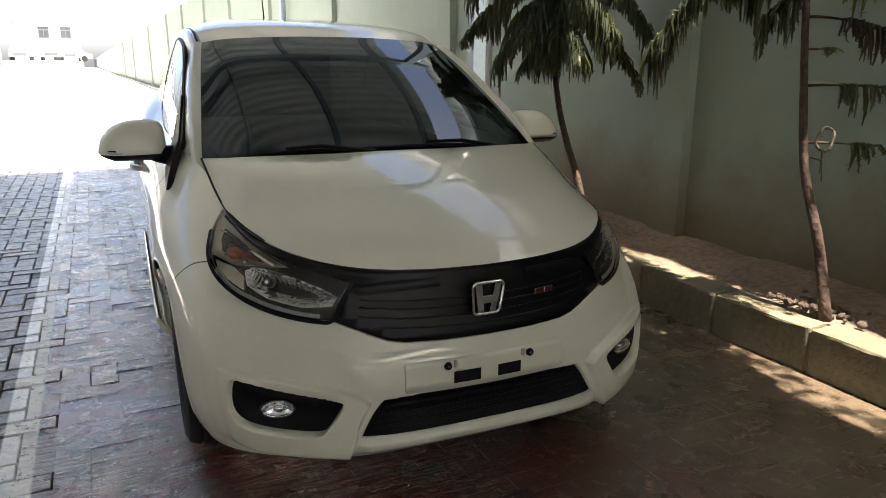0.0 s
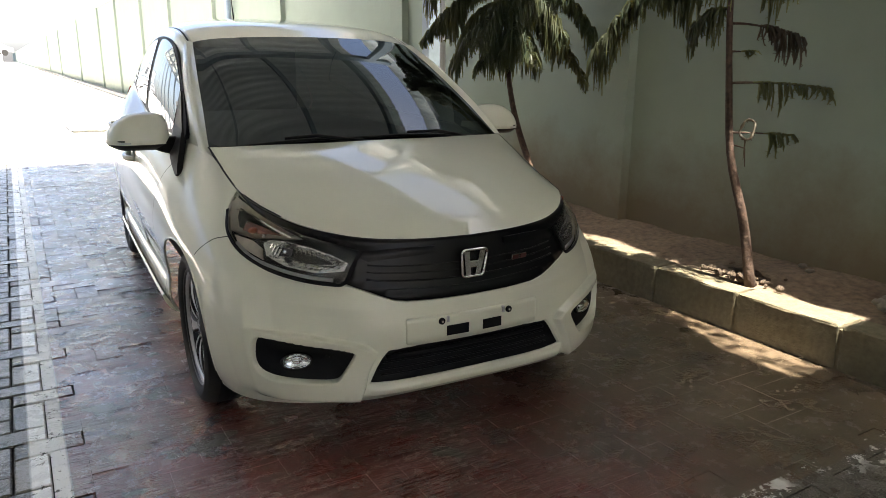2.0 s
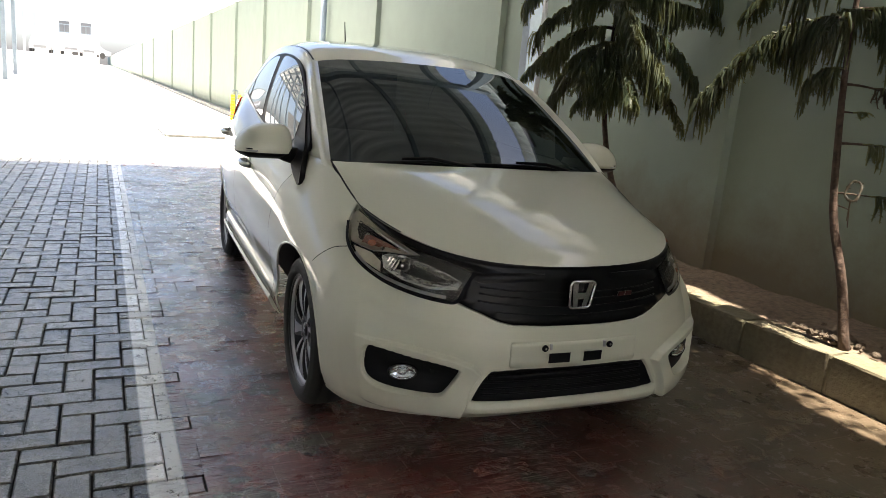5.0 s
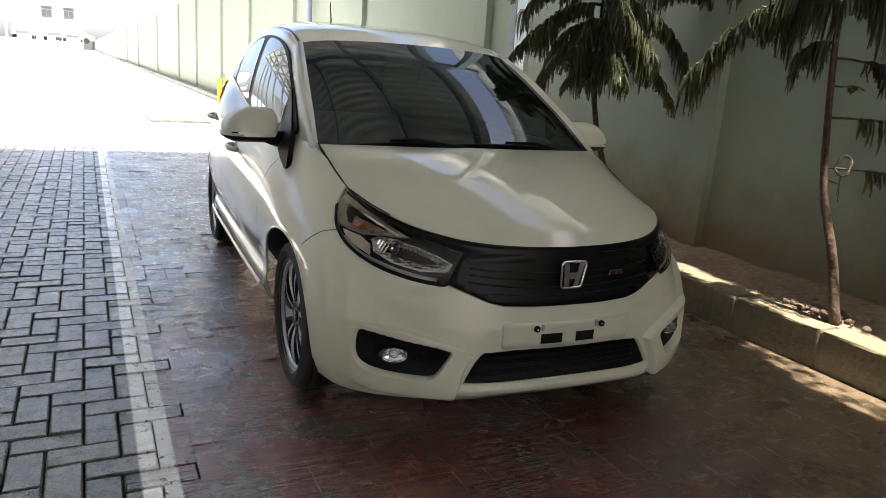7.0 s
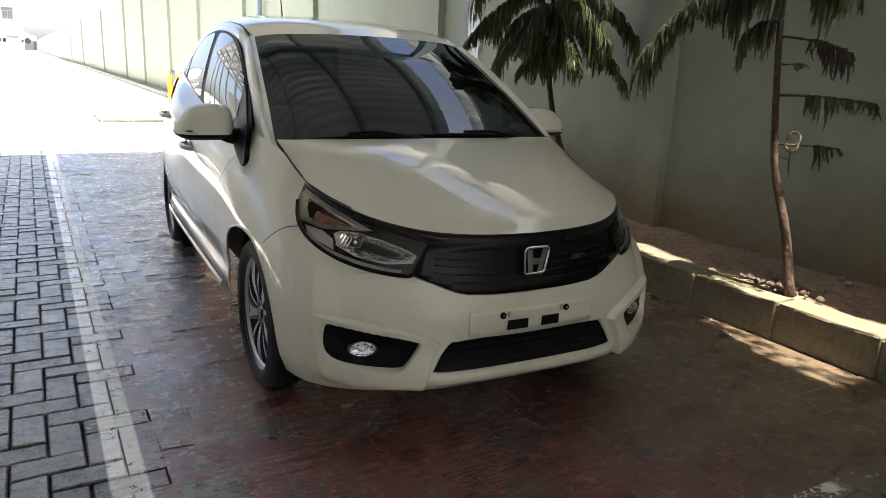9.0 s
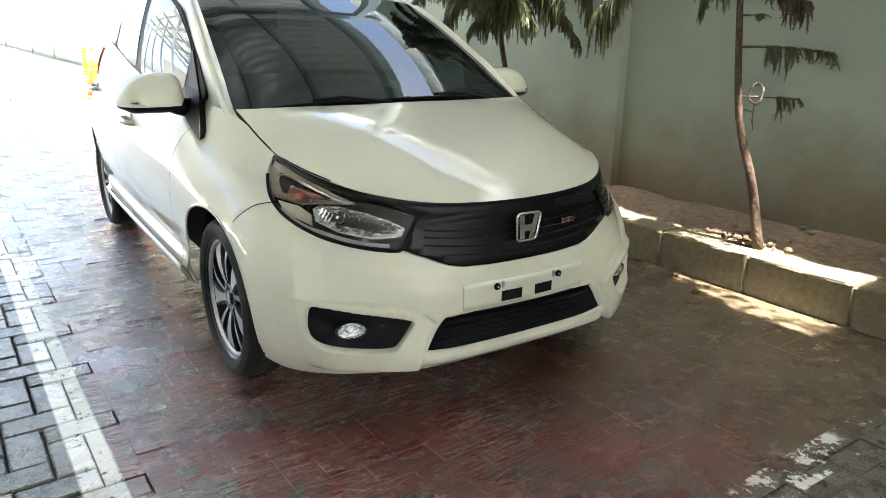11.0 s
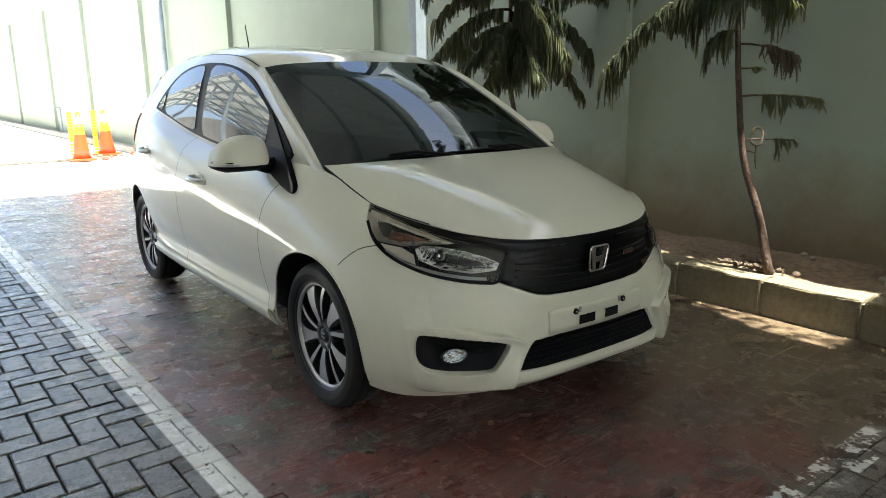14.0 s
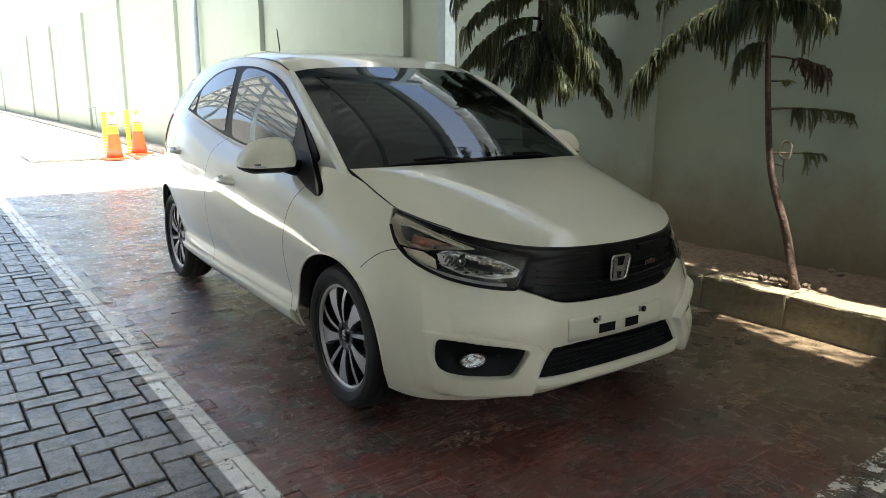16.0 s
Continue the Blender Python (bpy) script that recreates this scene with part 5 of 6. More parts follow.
for side in (1, -1):
    # fog lamp in its black surround
    sur = part("fog_surround", outline_patch(FOG_HOLE, -0.004, 0.03, side, 0.10, 0.026, 0.05), BLACK_TRIM, car, "textured black fog lamp surround")
    for i in range(5):
        for j in range(5):
            u, v = 1.92 + 0.11 * i + 0.05 * (j % 2), 1.72 + 0.16 * j
            if outline_distance(np.array(u), np.array(v), FOG_HOLE) < -0.022 and math.hypot((u - 2.52) * 0.15, (v - 1.93) * 0.09) > 0.056:
                c = on_side(u, v, -0.0265)
                n = (on_side(u, v, 0.01) - on_side(u, v, 0)) * 100
                b = bmesh.new()
                bmesh.ops.create_circle(b, cap_ends=True, radius=0.0075, segments=6)
                mm = Matrix.Translation((c[0], c[1], c[2])) @ Vector(n).to_track_quat("Z", "Y").to_matrix().to_4x4()
                r = bmesh.ops.extrude_face_region(b, geom=b.faces[:])
                bmesh.ops.translate(b, vec=(0, 0, 0.003), verts=[v_ for v_ in r["geom"] if isinstance(v_, bmesh.types.BMVert)])
                bmesh.ops.transform(b, matrix=mm, verts=b.verts)
                for v_ in b.verts:
                    v_.co.x *= side
                part("surround_cell", b, GRILLE_BLACK, sur)
    fog = new("fog_lamp")
    fog.parent = car
    tagged(fog, "round clear fog lamp")
    c = on_side(2.54, 1.95, -0.016)
    fog.matrix_basis = Matrix.Translation((c[0] * side, c[1], c[2])) @ pose(0, 0, 0, 0, 0, side * 18) @ pose(0, 0, 0, 0, 0, -90) @ Matrix.Diagonal((0.9, 1.08, 0.60, 1))
    part("reflector", lathe([(0.004, 0.0), (-0.003, 0.014), (0.003, 0.024), (0.007, 0.033), (0.013, 0.040)], 14), REFLECTOR, fog)
    part("bulb_cap", lathe([(0.012, 0.0), (0.012, 0.010), (0.0, 0.012)], 16) + (True,), CHROME, fog)
    part("lens", lathe([(0.022, 0.0), (0.020, 0.02), (0.014, 0.036), (0.010, 0.041)], 28) + (True,), CLEAR, fog, "clear lens")
    part("bezel", lathe([(0.006, 0.047), (0.016, 0.045), (0.014, 0.040), (0.004, 0.040)], 28) + (True,), BLACK_GLOSS, fog)
    # headlamp
    lamp = part("headlamp", outline_patch(LAMP_SHAPE, -0.016, 0.006, side, 0.12), LAMP_DARK, car, "smoked halogen headlamp with a clear lens")
    TURN = [(4.035, 6.42), (4.02, 6.74), (3.70, 6.74), (3.30, 6.60), (2.95, 6.47), (2.42, 6.16), (2.60, 5.98), (2.95, 5.76), (3.28, 5.50), (3.74, 5.46), (3.95, 5.95)]
    BEAM = [(3.06, 5.42), (2.96, 5.66), (2.65, 5.82), (2.2, 5.76), (1.85, 5.56), (1.58, 5.26), (1.64, 4.92), (2.06, 4.74), (2.6, 4.78), (2.95, 4.98)]
    SIDE_PANE = [(3.66, 5.36), (3.30, 5.40), (3.08, 5.20), (3.02, 4.80), (3.32, 4.94), (3.56, 5.16)]
    cup = part("turn_signal", outline_patch(TURN, -0.006, 0.012, side, 0.06, 0.012, 0.030), TURN_SILVER, lamp, "satin silver turn signal reflector")
    part("turn_lens", outline_patch([(3.58, 6.12), (3.15, 6.14), (2.72, 6.00), (2.95, 5.78), (3.28, 5.54), (3.56, 5.60)], -0.012, 0.004, side, 0.06, 0.003, 0.02, 0.0012), ROSE_LENS, cup, "rose tinted inner lens")
    for u, v, r, mat in ((3.36, 5.80, 0.011, AMBER), (3.12, 5.74, 0.007, CHROME), (3.52, 6.05, 0.006, CHROME)):
        c = on_side(u, v, -0.008)
        b = bmesh.new()
        bmesh.ops.create_uvsphere(b, u_segments=12, v_segments=8, radius=r)
        bmesh.ops.transform(b, matrix=Matrix.Translation((c[0] * side, c[1], c[2])) @ Matrix.Diagonal((1.4, 1, 1, 1)), verts=b.verts)
        part("bulb", b, mat, cup)
    part("turn_brow", ribbon([(3.86, 6.28), (3.55, 6.44), (3.1, 6.28), (2.62, 6.06)], 0.006, -0.003, side, 24), CHROME, cup, "bright edge over the turn signal")
    bowl = part("beam_reflector", outline_patch(BEAM, -0.004, 0.014, side, 0.05, 0.020, 0.045, 0.0004), REFLECTOR, lamp, "faceted silver reflector")
    for k in range(11):
        a, b_ = on_side(1.70 + 0.085 * k, 5.40 + 0.022 * k, -0.006), on_side(1.70 + 0.085 * k, 5.22 + 0.022 * k, -0.016)
        part("reflector_rib", tube([(q[0] * side, q[1], q[2]) for q in (a, b_)], [0.0032, 0.0016], 6), CHROME, bowl)
    for k in range(4):
        q0, q1 = on_side(2.92 - 0.06 * k, 5.58 - 0.05 * k, -0.010), on_side(2.98 - 0.06 * k, 5.02 - 0.02 * k, -0.012)
        part("reflector_flute", tube([(q[0] * side, q[1], q[2]) for q in (q0, q1)], [0.004, 0.003], 6), REFLECTOR, bowl)
    c, n = on_side(2.62, 5.32, -0.024), on_side(2.62, 5.32, 0.0)
    part("beam_bulb", tube([(c[0] * side, c[1], c[2]), (n[0] * side, n[1], n[2])], [0.016, 0.012], 16) + (True,), RIM_GREY, bowl, "dark bulb shield")
    part("bulb_tip", tube([(n[0] * side, n[1], n[2]), (n[0] * side, n[1] - 0.004, n[2])], [0.008, 0.004], 12) + (True,), CHROME, bowl)
    part("side_reflector", outline_patch(SIDE_PANE, -0.011, 0.005, side), TURN_SILVER, lamp)
    st = ribbon([(3.55, 5.12), (3.2, 4.78), (2.7, 4.62), (2.2, 4.56), (1.80, 4.57)], 0.011, -0.006, side, 30)
    part("position_strip", st, SILVER, lamp, "pale grey position light strip")
    part("lamp_bezel", ribbon(LAMP_SHAPE[2:11], 0.011, 0.0068, side, 160), BLACK_TRIM, lamp, "gloss black edge of the lens")
    lens = part("lamp_lens", outline_patch(LAMP_SHAPE, 0.003, 0.010, side, 0.12), SMOKED, lamp, "clear plastic lens")
    lens.visible_shadow = False
    part("tail_lamp", outline_patch([(11.1, 6.6), (11.9, 6.4), (12.3, 6.0), (12.2, 5.2), (11.6, 5.0), (11.2, 5.6)], 0.006, 0.012, side), TAIL_RED, car, "red tail lamp")
    # shut lines
    part("bumper_gap", ribbon([(3.70, 5.16), (3.95, 4.85), (4.2, 4.35), (4.32, 4.06)], 0.0035, 0.0012, side), DARK_VOID, car)
    part("door_gap", ribbon([(5.98, 1.12), (6.0, 2.0), (6.02, 3.2), (6.02, 4.4), (5.98, 5.4), (5.92, 6.1)], 0.004, 0.0075, side, 40), DARK_VOID, car)
    part("door_gap", ribbon([(7.72, 1.12), (7.73, 2.4), (7.74, 3.8), (7.76, 5.2), (7.78, 7.0)], 0.004, 0.0105, side, 40), DARK_VOID, car)
    part("door_gap", ribbon([(8.98, 1.14), (9.0, 2.2), (9.25, 3.9), (9.62, 5.0), (9.72, 6.2), (9.6, 7.0)], 0.004, 0.0105, side, 40), DARK_VOID, car)
    # bonnet gap
    g = smooth_line(HOOD_SIDE, 40)
    gap = np.array([[q + (0.0035, 0, 0.001), q + (-0.003, 0, 0.003)] for q in g]) * (side, 1, 1)
    part("bonnet_gap", sheet(gap if side > 0 else gap[:, ::-1], both=False), DARK_VOID, car)
    # mirror on its black corner plate
    pts = [(.178, .834), (.20, .862), (.33, .972), (.43, 1.058), (.505, 1.118), (.525, 1.112), (.545, .99), (.555, .945), (.50, .905), (.40, .872), (.30, .842), (.21, .822), (.185, .822)]
    bm = bmesh.new()
    outer = [(np.interp(z, [.82, .87, .93, 1.12], [.758, .746, .703, .656]), y + 2.1 * np.interp(z, [.82, .87, .93, 1.12], [.004, .002, .029, .030]), z) for y, z in pts]
    f = bm.faces.new([bm.verts.new((side * x, y, z)) for x, y, z in outer])
    r = bmesh.ops.extrude_face_region(bm, geom=[f])
    for v in r["geom"]:
        if isinstance(v, bmesh.types.BMVert):
            v.co.x -= side * 0.022
    mirror = part("door_mirror", bm, BLACK_TRIM, car, "cream door mirror on a black corner plate")
    def shell(z0, rise, grow, lower):
        """A domed cap, flat along its foot, with its back closed; lower: the tray under it."""
        vs, fs = [], []
        nu, nv = 30, 12
        for i in range(nu + 1):
            u = -1 + 2 * i / nu
            h = (1 - (max(0.0, u + 0.25) / 1.25) ** 2.2) ** 0.5 if u > -0.25 else (1 - min(1.0, (-0.25 - u) / 0.75) ** 4) ** 0.25
            d = (1 - abs(u) ** 3.0) ** 0.45
            for j in range(nv + 1):
                a = math.pi / 2 * j / nv
                y = 0.045 - (0.045 + 0.070 * d) * math.cos(a) ** 0.75 * (1 - 0.25 * lower * j / nv)
                z = rise * math.sin(a) ** 0.9 * (h if not lower else min(1.0, 2.2 * (1 - abs(u))) ** 0.6)
                vs.append((side * (0.846 + 0.118 * u * grow), 0.470 + y * grow + 0.030 * max(0.0, u) ** 2, z0 + z))
        for i in range(nu):
            for j in range(nv):
                p0, p1 = i * (nv + 1) + j, (i + 1) * (nv + 1) + j
                fs.append((p0, p1, p1 + 1, p0 + 1) if side > 0 else (p0, p0 + 1, p1 + 1, p1))
        fs.append(tuple(i * (nv + 1) + nv for i in range(nu + 1)) + tuple(i * (nv + 1) for i in range(nu, -1, -1)))
        return vs, fs, True
    part("mirror_cap", shell(0.920, 0.118, 1.0, 0), CREAM, mirror, "cream painted cap")
    part("mirror_shell", shell(0.9195, -0.030, 0.985, 1), BLACK_TRIM, mirror, "black lower half of the mirror")
    st = [(side * (0.846 + 0.1185 * u), 0.470 + 0.044 - 0.1165 * (1 - abs(u) ** 3.0) ** 0.45 + 0.030 * u * u, 0.926) for u in np.linspace(0.30, 0.97, 16)]
    part("mirror_signal", tube(st, [0.0035] * 16, 6) + (True,), SILVER, mirror, "slim clear turn signal strip")
    st = [(q[0], q[1], q[2] + 0.008) for q in st[4:]]
    part("signal_groove", tube(st, [0.003] * 12, 6) + (True,), BLACK_GLOSS, mirror)
    part("mirror_arm", tube([(side * 0.70, .46, .905), (side * 0.76, .45, .915), (side * 0.80, .46, .93)], [0.04, 0.032, 0.03], 12) + (True,), BLACK_TRIM, mirror)
    # door handles
    for y, z, yaw in ((1.13, .792, 0), (2.12, .868, 0)):
        i = int(np.argmin(np.abs(SIDE[6 * NU:11 * NU, 5 * NV, 1] - y))) + 6 * NU
        j = int(np.argmin(np.abs(SIDE[i, :, 2] - z)))
        c = SKIN[i, j]
        pts = [(side * (c[0] + dx), y + dy, z + dz) for dy, dx, dz in ((-0.085, -0.004, -0.004), (-0.07, 0.022, -0.002), (-0.03, 0.036, 0.0), (0.03, 0.036, 0.002), (0.07, 0.026, 0.003), (0.088, -0.004, 0.004))]
        h = part("door_handle", tube([tuple(q) for q in smooth_line(pts, 20)], [0.0135] * 20, 10) + (True,), CREAM, car)
        b = bmesh.new()
        bmesh.ops.create_uvsphere(b, u_segments=20, v_segments=10, radius=1.0)
        bmesh.ops.transform(b, matrix=Matrix.Translation((side * (c[0] - 0.002), y + 0.005, z)) @ Matrix.Diagonal((0.006, 0.058, 0.034, 1)), verts=b.verts)
        for f in b.faces:
            f.smooth = True
        part("handle_cup", b, CREAM, h)
    # skirt under the doors
    sk = np.array([[on_side(u, 1.12, 0.014 * f1), on_side(u, 0.96, 0.022 * f1), on_side(u, 0.45, 0.020 * f1), on_side(u, 0.0, 0.006)] for u, f1 in [(q, 1.0 - 0.0 * q) for q in np.linspace(5.96, 9.02, 40)]])
    sk = np.array([smooth_line(r, 10) for r in sk]) * (side, 1, 1)
    part("side_skirt", sheet(sk if side > 0 else sk[:, ::-1], both=False), CREAM, car)
    part("skirt_end", ([tuple(q) for q in sk[0]] , [tuple(range(10))]), CREAM, car)

# cowl, wipers, aerial
cw = np.array([[q + (0, 0.0, 0.001), q + (0, 0.035, -0.012)] for q in smooth_line(COWL, 30)])
part("cowl", welded(sheet(cw)), BLACK_TRIM, car)
def wiper(x0, x1, y0, y1):
    pts = []
    for f in np.linspace(0, 1, 14):
        x = x0 + (x1 - x0) * f
        base = np.interp(abs(x), [0, .22, .42, .55, .635], [.035, .045, .08, .115, .165])
        y = base + 0.012 + y0 + (y1 - y0) * f
        z = .930 + (y - base) * 0.55 + 0.004 + 0.008 * math.sin(math.pi * f) - 0.02 * (abs(x) / 0.6) ** 2
        pts.append((x, y, z))
    w = part("wiper", tube(pts, [0.006] * 14, 6) + (True,), BLACK_TRIM, car, "black wiper blade at rest")
    part("wiper_arm", tube([(x0 + (x1 - x0) * 0.0, pts[0][1] - 0.015, pts[0][2] - 0.01), (pts[5][0], pts[5][1] - 0.012, pts[5][2] + 0.016), (pts[8][0], pts[8][1], pts[8][2] + 0.012)], [0.010, 0.008, 0.006], 6) + (True,), BLACK_TRIM, w)
wiper(0.52, -0.10, -0.004, 0.012)
wiper(-0.06, -0.56, 0.010, -0.002)
aerial = part("aerial_base", lathe([(0.022, 0.0), (0.018, 0.010), (0.0, 0.020)], 16) + (True,), BLACK_TRIM, car)
aerial.matrix_basis = pose(0, 2.38, 1.472, 0, -90, 0)
rod = part("aerial", tube([(0, 2.385, 1.485), (0, 2.43, 1.64)], [0.005, 0.003], 8) + (True,), BLACK_TRIM, car, "short black roof aerial")

# ---- trees, bush and stones in the planting strip ----
CAM_RIGHT, CAM_AWAY = Vector((0.8, -0.6, 0)), Vector((0.6, 0.8, 0))


def hanging_branch(rng, start, heading, length, rise, droop, strands, hang, first=0.12, thick=0.011):
    """A limb that sags along its length, and the needled cords that hang from it."""
    h = Vector(heading).normalized()
    across = Vector((-h.y, h.x, 0))
    limb, n = [], 12
    for i in range(n + 1):
        f = i / n
        limb.append(Vector(start) + h * (length * f) + Vector((0, 0, rise * f - droop * f * f)) + across * (0.04 * length * math.sin(3 * f)))
    cords, lean = [], rng.uniform(0, 6.3)
    for k in range(strands):
        f = first + (1 - first) * (k + rng.random()) / strands
        i = min(int(f * n), n - 1)
        p = limb[i].lerp(limb[i + 1], f * n - i)
        side = 1 if k % 2 else -1
        out = (across * side * rng.uniform(0.1, 1.0) + h * rng.uniform(0.2, 0.9)).normalized()
        clump = 0.55 + 0.75 * (0.5 + 0.5 * math.sin(9.0 * f + lean)) ** 2        # the cords hang in bunches
        reach, fall = rng.uniform(0.02, 0.07), hang * rng.uniform(0.6, 1.2) * clump * (0.6 + 0.5 * math.sin(math.pi * min(1.0, f * 0.75 + 0.1)))
        sway = Vector((rng.uniform(-1, 1), rng.uniform(-1, 1), 0)) * 0.02
        pts = [p, p + out * reach * 0.7 + Vector((0, 0, 0.004)), p + out * reach - Vector((0, 0, fall * 0.35)), p + out * reach * 1.05 + sway * 0.6 - Vector((0, 0, fall * 0.7)), p + out * reach + sway - Vector((0, 0, fall))]
        r = rng.uniform(0.0040, 0.0070)
        cords.append(tube(pts, [r * 0.8, r, r * 1.15, r, r * 0.35], 4, False))
        for q in range(5):                      # short needles that roughen the cord
            f = rng.uniform(0.15, 0.95) * 3
            a = pts[1 + int(f)].lerp(pts[2 + int(f)], f - int(f))
            d = Vector((rng.uniform(-1, 1), rng.uniform(-1, 1), rng.uniform(-0.7, 0.1))).normalized() * rng.uniform(0.010, 0.022)
            cords.append(tube([a, a + d], [0.0024, 0.0008], 3, False))
    radii = [thick * (1 - 0.75 * i / n) for i in range(n + 1)]
    return tube(limb, radii, 6), joined(cords)


def add_branch(tree, rng, *args, mat=NEEDLES, tell="drooping dark green needles", **kw):
    limb, cords = hanging_branch(rng, *args, **kw)
    b = part("branch", limb + (True,), BARK, tree)
    part("needles", cords, mat, b, tell)


def spread(right, away=0.0):
    return CAM_RIGHT * right + CAM_AWAY * away


def pine(base, path, radii, label):
    t = thing("pine_tree", label, "tree", group="young pines along the wall")
    part("trunk", tube([tuple(q) for q in smooth_line(path, 28)], list(np.interp(np.linspace(0, 1, 28), np.linspace(0, 1, len(radii)), radii)), 10) + (True,), BARK, t)
    return t


# the slim pine in front of the wall
rng = random.Random(11)
T2 = [(2.645, 2.135, 0.16), (2.667, 2.238, 0.50), (2.682, 2.362, 0.80), (2.70, 2.43, 1.15), (2.69, 2.46, 1.50), (2.685, 2.47, 1.85), (2.69, 2.46, 2.3), (2.69, 2.45, 2.75), (2.68, 2.45, 3.4)]
slim = pine(T2[0], T2, [0.026, 0.022, 0.018, 0.0155, 0.014, 0.011, 0.008, 0.005], "young slender pine with a bent bare trunk, drooping branches")
def on_trunk(z):
    return Vector((np.interp(z, [q[2] for q in T2], [q[0] for q in T2]), np.interp(z, [q[2] for q in T2], [q[1] for q in T2]), z))
add_branch(slim, rng, on_trunk(0.915), spread(1, 0.1), 0.30, 0.0, 0.015, 16, 0.085, first=0.55, thick=0.006)
add_branch(slim, rng, on_trunk(1.15), spread(1, 0.15), 0.50, 0.03, 0.06, 40, 0.10, first=0.22, thick=0.007)
curl = [on_trunk(0.93) + CAM_RIGHT * (0.085 + (0.032 + 0.006 * math.sin(2.3 * a)) * math.cos(a)) + CAM_AWAY * (0.03 * math.sin(a)) + Vector((0, 0, 0.046 * math.sin(a + 0.3))) for a in np.linspace(-2.6, 4.2, 22)]
loop = [tube(curl + [curl[-1] + Vector((0.0, 0, -0.10))], [0.006 + 0.002 * math.sin(1.7 * k) for k in range(22)] + [0.002], 6)]
for k in range(60):
    a = curl[rng.randrange(22)]
    loop.append(tube([a, a + Vector((rng.uniform(-1, 1), rng.uniform(-1, 1), rng.uniform(-1, 0.4))) * 0.014], [0.0024, 0.001], 3, False))
part("curled_twig", joined(loop), DRY_NEEDLES, slim, "curled drooping needled twig")
part("dead_twig", tube([on_trunk(0.86), on_trunk(0.86) + CAM_RIGHT * 0.07 + Vector((0, 0, -0.02)), on_trunk(0.86) + CAM_RIGHT * 0.08 + Vector((0, 0, -0.11))], [0.004, 0.004, 0.002], 5) + (True,), BARK, slim)
add_branch(slim, rng, on_trunk(1.43), spread(1, 0.2), 0.36, 0.02, 0.09, 44, 0.12, first=0.42, thick=0.007, mat=DRY_NEEDLES, tell="withered brown needles")
add_branch(slim, rng, on_trunk(1.30), spread(1, -0.3), 0.09, 0.0, 0.0, 6, 0.02, first=0.5, thick=0.006)
add_branch(slim, rng, on_trunk(1.50), spread(-1, 0.2), 0.15, 0.02, 0.11, 54, 0.14, first=0.0, thick=0.008)
add_branch(slim, rng, on_trunk(1.74), (-0.10, 1.0, 0), 0.80, 0.07, 0.52, 210, 0.21, first=0.05)
add_branch(slim, rng, on_trunk(1.74), (0.02, 1.0, 0), 0.42, 0.04, 0.20, 80, 0.22, first=0.08)
add_branch(slim, rng, on_trunk(1.77), spread(1, 0.0), 0.34, 0.09, 0.14, 80, 0.15, first=0.06)
add_branch(slim, rng, on_trunk(1.72), spread(0.9, -0.4), 0.28, 0.05, 0.16, 60, 0.20, first=0.1)
add_branch(slim, rng, on_trunk(1.75), spread(-0.5, -0.8), 0.34, 0.08, 0.20, 60, 0.19, first=0.1)
add_branch(slim, rng, on_trunk(2.06), (0.30, 1.0, 0), 0.92, 0.10, 0.36, 120, 0.16, first=0.08)
add_branch(slim, rng, on_trunk(2.02), spread(-0.7, -0.6), 0.42, 0.08, 0.30, 80, 0.19, first=0.08)
add_branch(slim, rng, on_trunk(2.08), spread(1, -0.1), 0.66, 0.12, 0.18, 100, 0.12, first=0.2)
for z, n, ln in ((2.3, 6, 0.6), (2.45, 6, 0.5), (2.6, 5, 0.34)):
    for k in range(n):
        a = 2 * math.pi * (k + 0.3 * rng.random()) / n + z
        if math.sin(a) > 0.35 or math.cos(a) > -0.15:
            continue
        add_branch(slim, rng, on_trunk(z), (math.cos(a), math.sin(a) * 0.9, 0), ln * rng.uniform(0.8, 1.1), 0.12, 0.30, int(150 * ln), 0.15, first=0.1)

# unseen high limbs, headed so that they dapple the sun strip
for z, ln, head in ((2.3, 0.75, (-0.15, -1)), (2.45, 0.7, (-0.3, -1)), (2.75, 1.0, (-0.2, -1)), (2.85, 1.15, (-0.16, -1)), (2.95, 1.2, (-0.22, -1)), (3.1, 1.1, (-0.14, -1)), (3.05, 0.9, (-0.7, 1))):
    add_branch(slim, rng, on_trunk(z), (head[0], head[1], 0), ln, 0.14, 0.28, int(170 * ln), 0.16, first=0.1)

def tufts(tree, rng, places):
    """Small loose tufts of needles, added high up to break and block the sun."""
    out = []
    for c in places:
        r = rng.uniform(0.008, 0.022)
        for k in range(18):
            a = Vector(c) + Vector((rng.gauss(0, 1), rng.gauss(0, 1.6), rng.gauss(0, 0.5))) * r * 0.6
            d = Vector((rng.uniform(-0.5, 0.5), rng.uniform(-1, 1), rng.uniform(-0.6, 0.2))).normalized() * rng.uniform(0.025, 0.055)
            out.append(tube([a, a + d], [0.004, 0.0015], 3, False))
    part("sun_breaking_tufts", joined(out), NEEDLES, tree, "loose tufts of dark green needles added to dapple the sun")
# tufts added to shade the trunk and dapple the ground; one gap lets sun through
tufts(slim, rng, [(rng.uniform(2.71, 2.80), rng.uniform(2.14, 2.36), rng.uniform(1.88, 2.15)) for k in range(46)])
tufts(slim, rng, [(rng.uniform(2.78, 2.87), rng.uniform(1.62, 2.22), rng.uniform(2.2, 2.5)) for k in range(18)])
crown = [(rng.uniform(2.49, 2.76), rng.uniform(0.75, 3.3), rng.uniform(2.85, 3.2)) for k in range(230)]
